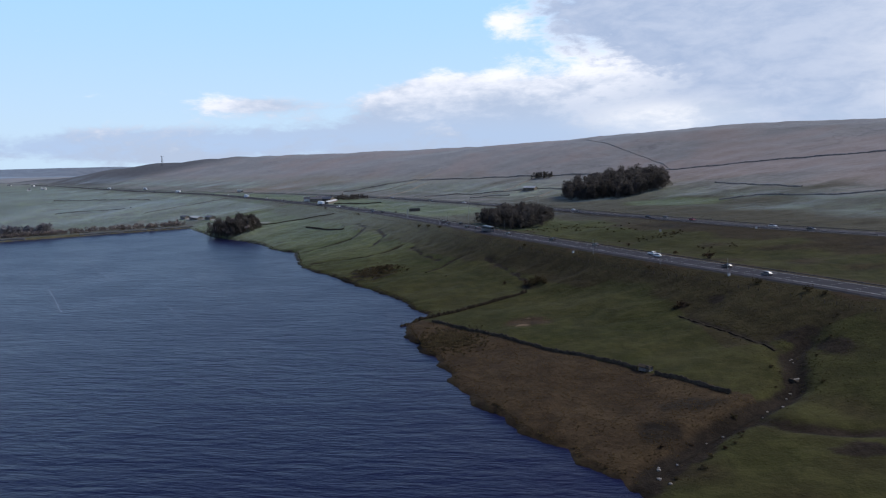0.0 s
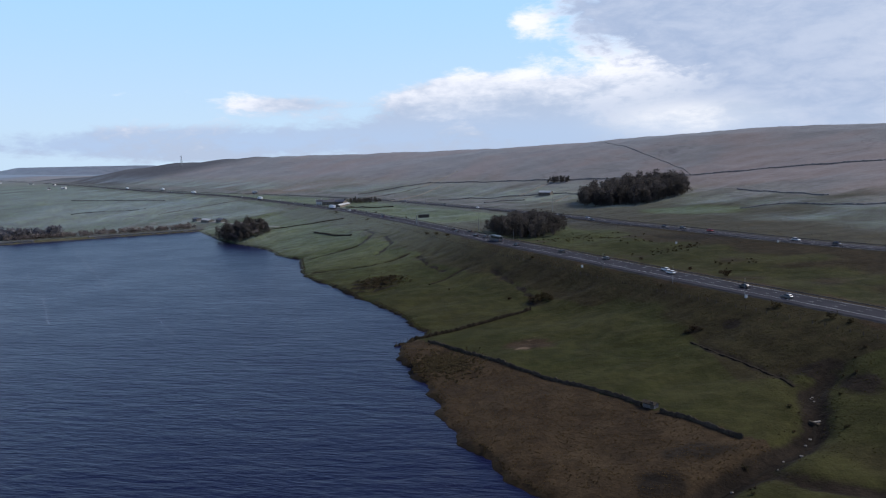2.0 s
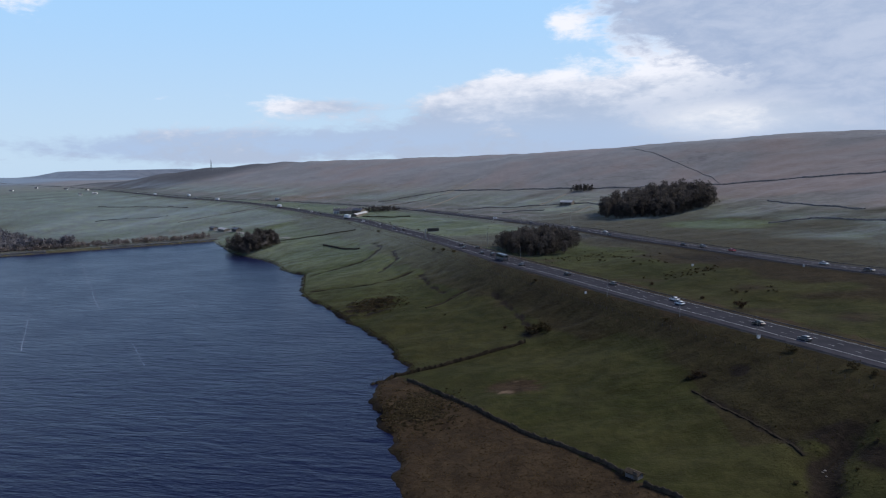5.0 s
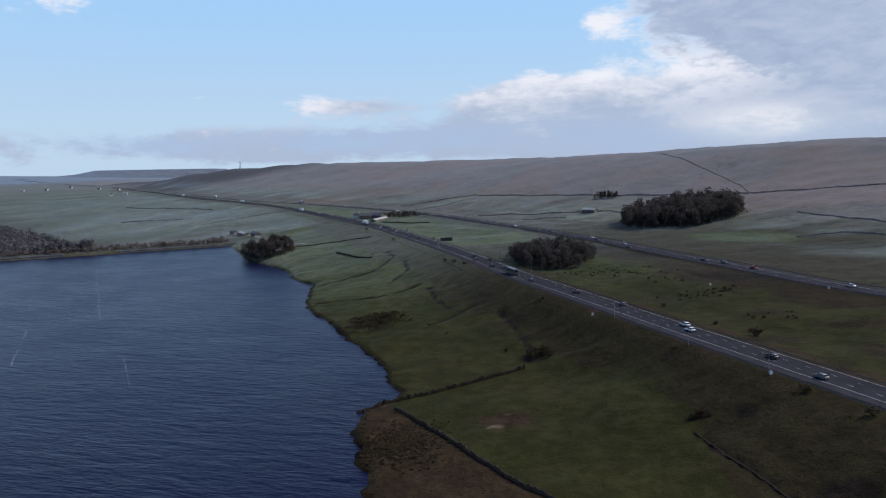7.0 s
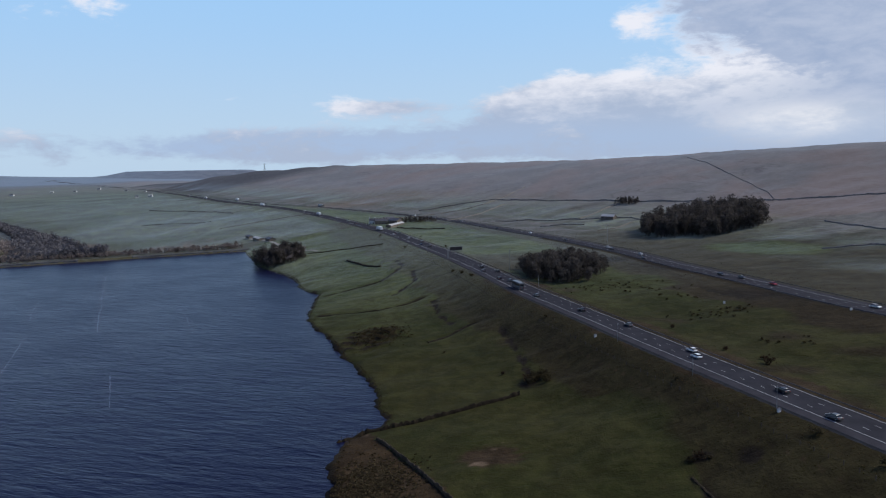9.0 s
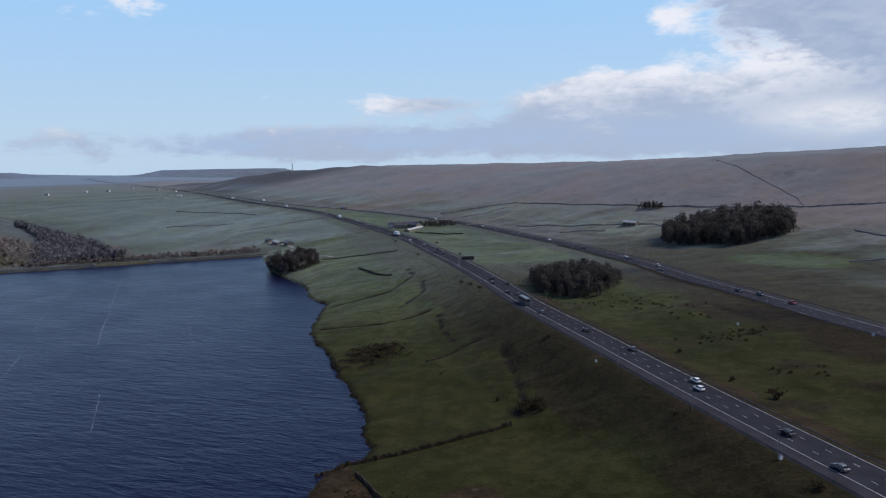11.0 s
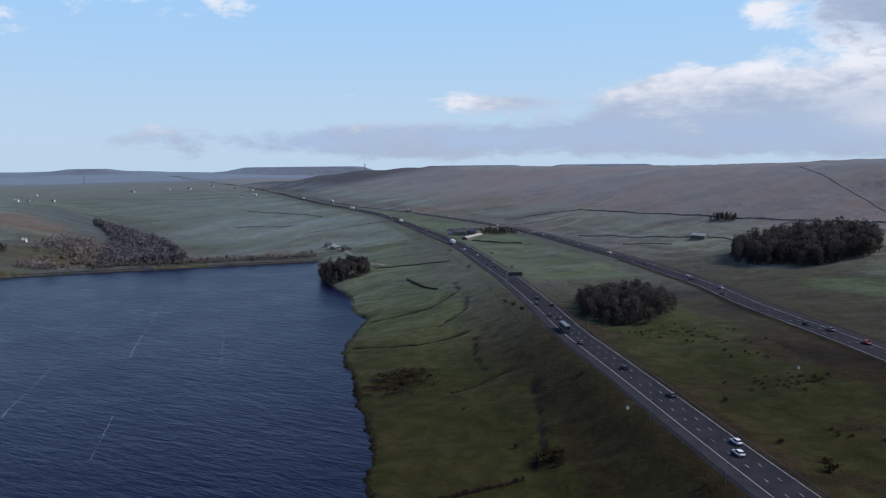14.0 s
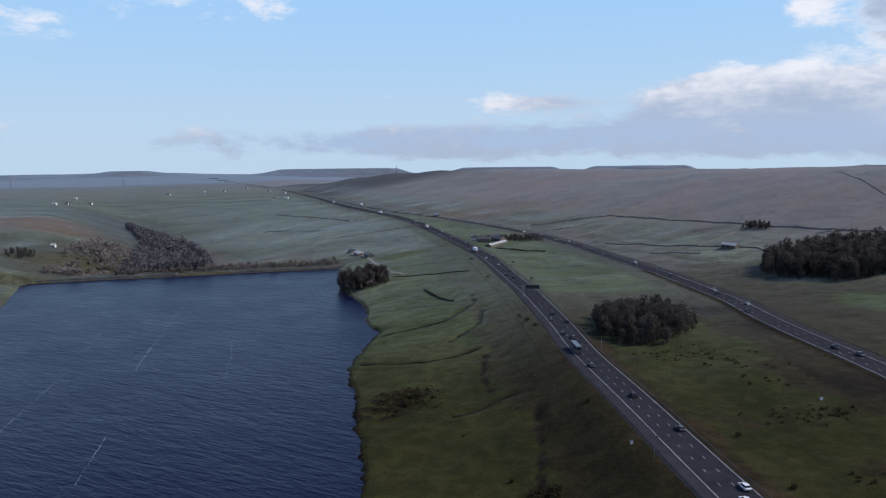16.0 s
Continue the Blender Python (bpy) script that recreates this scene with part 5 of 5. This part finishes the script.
# ---- vehicles ----
def profile_body(bm, pts, half, taper=0.0):
    """A side outline (y, z) given a width, narrowing upwards."""
    zs = [p[1] for p in pts]
    lo, hi = min(zs), max(zs)
    left, right = [], []
    for y, z in pts:
        w = half - taper * (z - lo) / (hi - lo)
        left.append(bm.verts.new((-w, y, z)))
        right.append(bm.verts.new((w, y, z)))
    n = len(pts)
    bm.faces.new(left)
    bm.faces.new(right[::-1])
    for i in range(n):
        bm.faces.new((left[i], right[i], right[(i + 1) % n], left[(i + 1) % n]))
    bmesh.ops.recalc_face_normals(bm, faces=bm.faces[:])
    return bm


WHEELS = {}


def wheel_mesh(r, w):
    if (r, w) not in WHEELS:
        t = rod(bmesh.new(), (-w / 2, 0, 0), (w / 2, 0, 0), r, r, 14)
        bmesh.ops.bevel(t, geom=[e for e in t.edges if len(e.link_faces) == 2 and e.calc_face_angle(0) > 1.0], offset=0.03, segments=1, affect="EDGES")
        rim = rod(bmesh.new(), (-w / 2 - 0.01, 0, 0), (w / 2 + 0.01, 0, 0), r * 0.6, r * 0.6, 10)
        WHEELS[(r, w)] = (to_mesh("tyre", t, M_TYRE), to_mesh("rim", rim, M_STEEL))
    return WHEELS[(r, w)]


def add_wheels(thing, places, r, w):
    tyre, rim = wheel_mesh(r, w)
    for x, y in places:
        ob = shared("wheel", tyre, thing, pose(x, y, r))
        shared("rim", rim, ob, Matrix.Identity(4), "steel wheel rim")


CAR_LABEL = {"white": "white car travelling on the motorway", "silver": "silver car travelling on the motorway", "black": "black car travelling on the motorway", "grey": "dark grey car travelling on the motorway",
             "blue": "dark blue car travelling on the motorway", "red": "red car travelling on the motorway"}
traffic = "vehicles on the motorway"


def build_car(colour, estate=False):
    car = base("car", Matrix.Identity(4), CAR_LABEL[colour], "car", traffic)
    body = [(-2.15, 0.35), (-2.2, 0.75), (-2.1, 0.98), (-1.5, 1.02), (1.0, 1.0), (1.9, 0.86), (2.15, 0.68), (2.15, 0.35)]
    bm = profile_body(bmesh.new(), body, 0.88, 0.06)
    bmesh.ops.bevel(bm, geom=bm.edges[:], offset=0.05, segments=1, affect="EDGES")
    part("body", bm, PAINTS[colour], car)
    rear = -2.0 if estate else -1.75
    cabin = [(rear, 1.0), (rear + 0.35, 1.44), (-0.1, 1.5), (0.35, 1.44), (1.1, 1.0)]
    part("glazing", profile_body(bmesh.new(), cabin, 0.83, 0.16), M_GLASS, car, "dark window glass")
    part("roof", profile_body(bmesh.new(), [(rear + 0.33, 1.43), (rear + 0.42, 1.5), (-0.1, 1.54), (0.38, 1.46)], 0.68, 0.05), PAINTS[colour], car)
    for s in (-1, 1):
        part("tail_light", boxed(s * 0.68 - 0.14, -2.24, 0.72, s * 0.68 + 0.14, -2.14, 0.9, 0.02), M_LAMP, car, "red tail light")
        part("headlight", boxed(s * 0.64 - 0.16, 2.06, 0.64, s * 0.64 + 0.16, 2.17, 0.78, 0.02), M_CLEAR, car, "clear headlight")
        part("mirror", boxed(s * 0.95 - 0.09, 0.72, 0.98, s * 0.95 + 0.09, 0.86, 1.1, 0.02), PAINTS[colour], car)
    part("bumper", boxed(-0.84, -2.26, 0.34, 0.84, -2.12, 0.56, 0.03), M_BLACK, car)
    add_wheels(car, ((-0.8, -1.3), (0.8, -1.3), (-0.8, 1.32), (0.8, 1.32)), 0.32, 0.2)
    return car


def build_lorry(cab, box_mat, label):
    lorry = base("lorry", Matrix.Identity(4), label, "lorry", traffic)
    part("trailer_box", boxed(-1.25, -7.5, 1.15, 1.25, 4.4, 4.0, 0.06), box_mat, lorry)
    part("chassis", boxed(-0.9, -7.3, 0.75, 0.9, 5.2, 1.14), M_BLACK, lorry)
    bm = profile_body(bmesh.new(), [(4.9, 0.6), (4.9, 3.5), (5.5, 3.7), (6.6, 2.9), (7.1, 1.7), (7.1, 0.5)], 1.22, 0.1)
    bmesh.ops.bevel(bm, geom=bm.edges[:], offset=0.06, segments=1, affect="EDGES")
    part("cab", bm, PAINTS[cab], lorry)
    part("windscreen", boxed(-1.0, 6.55, 1.9, 1.0, 7.0, 2.7, 0.03), M_GLASS, lorry)
    for s in (-1, 1):
        part("rear_door", boxed(s * 0.61 - 0.58, -7.56, 1.2, s * 0.61 + 0.58, -7.5, 3.92, 0.02), box_mat, lorry)
        part("tail_light", boxed(s * 0.9 - 0.2, -7.4, 0.8, s * 0.9 + 0.2, -7.31, 0.98), M_LAMP, lorry, "red tail light")
    add_wheels(lorry, [(s * 1.02, y) for s in (-1, 1) for y in (-6.2, -5.0, -3.8, 3.6, 6.1)], 0.48, 0.34)
    return lorry


def build_coach():
    coach = base("coach", Matrix.Identity(4), "dark grey coach travelling on the motorway", "coach", traffic)
    bm = profile_body(bmesh.new(), [(-6.1, 0.4), (-6.2, 2.0), (-6.0, 3.5), (5.7, 3.5), (6.15, 2.2), (6.1, 0.4)], 1.27, 0.08)
    bmesh.ops.bevel(bm, geom=bm.edges[:], offset=0.08, segments=1, affect="EDGES")
    part("body", bm, PAINTS["grey"], coach)
    part("roof", boxed(-1.1, -5.9, 3.5, 1.1, 5.6, 3.62, 0.05), PAINTS["grey"], coach, "grey roof panel")
    for s in (-1, 1):
        for k in range(7):
            part("side_window", boxed(s * 1.235 - 0.03, -5.5 + k * 1.55, 1.9, s * 1.235 + 0.03, -4.05 + k * 1.55, 3.05), M_GLASS, coach)
        part("tail_light", boxed(s * 0.95 - 0.12, -6.24, 0.9, s * 0.95 + 0.12, -6.12, 1.5), M_LAMP, coach, "red tail light")
    part("rear_window", boxed(-0.95, -6.2, 2.1, 0.95, -6.05, 3.1), M_GLASS, coach)
    part("windscreen", boxed(-1.05, 5.85, 1.6, 1.05, 6.2, 3.1), M_GLASS, coach)
    add_wheels(coach, [(s * 1.05, y) for s in (-1, 1) for y in (-3.9, -2.6, 4.0)], 0.48, 0.3)
    return coach


MODELS = {}


def drive(kind, road_x, road_z, y, off, away=True):
    x, yy, z, h = spot(road_x, road_z, y, off)
    m = pose(x, yy, z + ROAD_LIFT + 0.005, 0, 0, h + (0 if away else 180))
    if kind not in MODELS:
        MODELS[kind] = build_coach() if kind == "coach" else build_lorry("white", PAINTS["white"], "white box lorry on the motorway") if kind == "lorry" else build_lorry("grey", PAINTS["silver"], "grey box lorry on the motorway") if kind == "grey_lorry" else build_car(kind)
        MODELS[kind].matrix_basis = m
        return MODELS[kind]
    return copy_thing(MODELS[kind], m)


L1, L2, L3 = 1.85, 5.5, 9.1
for kind, y, off in (("coach", 448, L1), ("white", 318, L3), ("white", 311, L2), ("grey", 357, L3), ("black", 388, L2), ("grey", 425, L1), ("grey", 470, L2), ("black", 478, L1), ("black", 503, L3), ("grey", 508, L1), ("black", 522, L2),
                     ("black", 640, L2), ("blue", 652, L1), ("grey", 672, L3), ("silver", 702, L2), ("white", 742, L1), ("grey", 748, L3), ("lorry", 790, L1), ("grey", 846, L3), ("black", 868, L1), ("silver", 905, L2), ("white", 960, L3),
                     ("lorry", 1012, L1), ("white", 1090, L2), ("grey", 1130, L1), ("lorry", 1240, L1), ("silver", 1320, L2), ("lorry", 1500, L1), ("white", 1640, L2), ("black", 275, L2), ("grey", 255, L1)):
    drive(kind, near_x, near_z, y, off)
for kind, y, off in (("grey", 455, L3), ("black", 467, L2), ("red", 432, L3), ("black", 545, L1), ("silver", 566, L3), ("black", 600, L2), ("silver", 612, L3), ("black", 672, L2), ("white", 735, L3), ("grey", 790, L2), ("silver", 880, L3),
                     ("silver", 372, L3), ("black", 350, L2), ("grey_lorry", 1190, L3), ("white", 980, L2), ("lorry", 1420, L3)):
    drive(kind, far_x, far_z, y, off, False)


# ---- motorway furniture ----
def build_gantry(y):
    x, yy, z, h = spot(near_x, near_z, y, -2.2)
    g = base("sign_gantry", pose(x, yy, z + 0.1, 0, 0, h), "cantilever motorway sign gantry with dark message panel", "sign")
    part("foundation", boxed(-0.8, -0.8, -0.8, 0.8, 0.8, 0.25, 0.05), M_DAM, g)
    part("post", boxed(-0.28, -0.28, 0.2, 0.28, 0.28, 7.6, 0.05), M_STEEL, g)
    arm = bmesh.new()
    for dz in (6.3, 7.4):
        box(arm, -0.1, -0.14, dz, 10.4, 0.14, dz + 0.2)
    for k in range(8):
        rod(arm, (0.3 + k * 1.25, 0, 6.4 if k % 2 else 7.5), (1.55 + k * 1.25, 0, 7.5 if k % 2 else 6.4), 0.05, 0.05, 4)
    part("arm", arm, M_STEEL, g)
    panel = part("message_panel", boxed(1.4, -0.55, 5.5, 10.2, -0.16, 7.9, 0.05), M_BLACK, g, "dark matrix message panel")
    part("panel_frame", boxed(1.25, -0.5, 5.35, 10.35, -0.2, 5.48), M_STEEL, panel)
    part("panel_frame", boxed(1.25, -0.5, 7.92, 10.35, -0.2, 8.05), M_STEEL, panel)
    part("walkway", boxed(1.2, 0.15, 6.0, 10.3, 0.8, 6.1), M_STEEL, g)
    return g


build_gantry(571)


def crash_barrier(name, fx, fz, off, y0, y1, label):
    """Posts every 8 m and a folded steel rail."""
    rail = tagged(new(name), label, "barrier", "motorway crash barriers")
    ys = np.arange(y0, y1, 8.0)
    face = ribbon("rail", ys, fx, fz, off, off + 0.10, ROAD_LIFT + 0.62, M_RAIL, rail)
    me = face.data
    bm = bmesh.new()
    bm.from_mesh(me)
    g = bmesh.ops.extrude_face_region(bm, geom=bm.faces[:])
    bmesh.ops.translate(bm, vec=(0, 0, -0.3), verts=[v for v in g["geom"] if isinstance(v, bmesh.types.BMVert)])
    bmesh.ops.recalc_face_normals(bm, faces=bm.faces[:])
    bm.to_mesh(me)
    bm.free()
    for y in ys:
        x, yy, z, h = spot(fx, fz, float(y), off + 0.2)
        shared("post", BARRIER_POST, rail, pose(x, yy, z, 0, 0, h))
    return rail


BARRIER_POST = to_mesh("post", boxed(-0.06, -0.08, -0.3, 0.06, 0.08, 0.95), M_RAIL)
crash_barrier("crash_barrier", near_x, near_z, 12.6, 220, 960, "galvanised steel crash barrier beside the carriageway")
crash_barrier("crash_barrier", far_x, far_z, -1.8, 320, 1000, "galvanised steel crash barrier beside the far carriageway")
crash_barrier("crash_barrier", far_x, far_z, 16.2, 320, 1000, "galvanised steel crash barrier below the hillside")


def post_thing(name, x, y, h, r, mat, label, category, group, head=None, z=None):
    ob = base(name, pose(x, y, at_ground(x, y) if z is None else z), label, category, group)
    part("pole", rod(bmesh.new(), (0, 0, -0.6), (0, 0, h), r, r * 0.6, 6), mat, ob)
    if head:
        head(ob, h)
    return ob


def camera_head(ob, h):
    part("bracket", boxed(-0.05, -0.05, h - 0.3, 0.7, 0.05, h - 0.2), M_STEEL, ob)
    part("housing", boxed(0.5, -0.15, h - 0.55, 0.9, 0.15, h - 0.25, 0.03), M_BLACK, ob)


poles = "slim grey poles along the motorway"
for y in (640, 675, 710, 745, 780, 815, 850, 885, 920, 955):
    x, yy, z, _ = spot(far_x, far_z, y, -2.6)
    post_thing("roadside_pole", x, yy, 9.0, 0.10, M_STEEL, "slim grey roadside pole by the far carriageway", "pole", poles, camera_head if y in (640, 850) else None)
for y, off in ((298, -6.0), (340, -6.0), (505, -6.2), (533, 13.4), (448, 13.4), (610, -6.0), (265, -6.0), (700, -6.0)):
    x, yy, z, _ = spot(near_x, near_z, y, off)
    post_thing("roadside_pole", x, yy, 7.0, 0.09, M_STEEL, "slim grey roadside pole beside the carriageway", "pole", poles, camera_head if y in (340, 533) else None)
x, yy, z, _ = spot(far_x, far_z, 640, 24)
post_thing("camera_mast", x, yy, 14.0, 0.16, M_STEEL, "tall grey camera mast beside the carriageway", "pole", poles, camera_head)
x, yy, z, _ = spot(near_x, near_z, 512, 20)
post_thing("camera_mast", x, yy, 13.0, 0.16, M_STEEL, "tall grey camera mast beside the carriageway", "pole", poles, camera_head)


# added box that stands in for a small white spot of unknown kind
def marker(x, y):
    ob = base("marker_box", pose(x, y, at_ground(x, y), 0, 0, 25), "small white marker box in rough grass", "cabinet", "roadside cabinets")
    part("cabinet", boxed(-0.4, -0.3, -0.2, 0.4, 0.3, 1.0, 0.05), M_WHITE, ob)
    part("cap", boxed(-0.46, -0.36, 1.0, 0.46, 0.36, 1.08, 0.03), M_DAM, ob)


for x, y in ((55, 348.5), (112.5, 398.5), (99, 262), (155, 372)):
    marker(x, y)

# fence along the foot of the near embankment
fence = tagged(new("fence"), "weathered post and wire fence below the motorway", "fence", "post and wire fences")
POST_MESH = to_mesh("post", boxed(-0.07, -0.07, -0.4, 0.07, 0.07, 1.2), M_WOOD)
wires = [[], [], []]
for y in np.arange(190, 760, 4.0):
    x, yy, _, h = spot(near_x, near_z, float(y), -13.5)
    z = at_ground(x, yy)
    shared("post", POST_MESH, fence, pose(x, yy, z, 0, 0, h))
    for k in range(3):
        wires[k].append(Vector((x, yy, z + 0.4 + 0.33 * k)))
for line in wires:
    bm = bmesh.new()
    for p, q in zip(line, line[1:]):
        rod(bm, p, q, 0.008, 0.008, 3)
    part("wire", bm, M_BLACK, fence)
# stakes standing in the shallows off the point
stakes = "old stakes at the water's edge"
for k in range(7):
    x, y = -26.5 + k * 1.3, 280.0 + k * 1.6
    post_thing("stake", x, y, 1.6, 0.09, M_WOOD, "weathered wooden stake at the water's edge", "post", stakes, z=-0.3)


# ---- masts on the skyline ----
def lattice_mast(x, y, h, w, label, arms):
    ob = base("transmission_tower", pose(x, y, at_ground(x, y, -0.3)), label, "tower", "masts on the skyline")
    for sx in (-1, 1):
        for sy in (-1, 1):
            part("leg", rod(bmesh.new(), (sx * w, sy * w, -0.5), (sx * 0.35, sy * 0.35, h), 0.28, 0.15, 4), M_STEEL, ob)
    for k in range(8):
        z0, z1 = h * k / 8, h * (k + 1) / 8
        a, b = w + (0.35 - w) * k / 8, w + (0.35 - w) * (k + 1) / 8
        bm = bmesh.new()
        for s in (-1, 1):
            rod(bm, (-a, s * a, z0), (b, s * b, z1), 0.12, 0.12, 4)
            rod(bm, (s * a, a, z0), (s * b, -b, z1), 0.12, 0.12, 4)
        part("brace", bm, M_STEEL, ob)
    for z in arms:
        part("cross_arm", boxed(-4.5, -0.3, h * z, 4.5, 0.3, h * z + 0.5), M_STEEL, ob)
    return ob


lattice_mast(-741, 1952, 26, 2.2, "grey lattice mast on the moor skyline", (0.9,))
lattice_mast(-1993, 2290, 34, 3, "far grey power line tower on the skyline", (0.6, 0.75, 0.9))
lattice_mast(-2238, 2025, 32, 3, "far grey power line tower on the skyline", (0.6, 0.75, 0.9))

# ---- stream ----
bm = bmesh.new()
S = STREAM[2:]
for k, ((ax, ay), (bx, by)) in enumerate(zip(S, S[1:])):
    d = math.hypot(bx - ax, by - ay)
    nx, ny = -(by - ay) / d * 0.3, (bx - ax) / d * 0.3
    za, zb = at_ground(ax, ay, 0.12), at_ground(bx, by, 0.12)
    bm.faces.new([bm.verts.new(p) for p in ((ax + nx, ay + ny, za), (bx + nx, by + ny, zb), (bx - nx, by - ny, zb), (ax - nx, ay - ny, za))])
tagged(link_mesh("stream", bm, M_PEAT), "narrow dark stream running down to the reservoir", "water", kind="structure")
STONE_RAND = random.Random(3)
bm = bmesh.ops.create_icosphere
for k in range(16):
    t = STONE_RAND.uniform(0, len(S) - 1.01)
    i = int(t)
    (ax, ay), (bx, by) = S[i], S[i + 1]
    x, y = ax + (bx - ax) * (t - i) + STONE_RAND.gauss(0, 1.2), ay + (by - ay) * (t - i) + STONE_RAND.gauss(0, 1.2)
    m = bmesh.new()
    bm(m, subdivisions=1, radius=STONE_RAND.uniform(0.25, 0.6))
    for v in m.verts:
        v.co *= STONE_RAND.uniform(0.75, 1.15)
        v.co.z *= 0.6
    ob = link_mesh("boulder", m, M_FIELDSTONE)
    ob.matrix_basis = pose(x, y, at_ground(x, y, 0.1), 0, 0, STONE_RAND.uniform(0, 360))
    tagged(ob, "grey boulder in the stream bed", "rock", "boulders in the stream")
weir = base("stone_weir", pose(85.6, 178.0, at_ground(85.6, 178.0, 0.1), 0, 0, 20), "small stone weir across the dark stream", "weir")
part("sill", boxed(-1.7, -0.3, -1.2, 1.7, 0.3, 0.25, 0.08), M_FIELDSTONE, weir)
part("apron", boxed(-1.3, -1.2, -1.2, 1.3, -0.3, -0.1, 0.08), M_STONE, weir)
for s in (-1, 1):
    part("wing_wall", boxed(s * 1.95 - 0.3, -0.9, -1.2, s * 1.95 + 0.3, 0.8, 0.4, 0.08), M_STONE, weir)
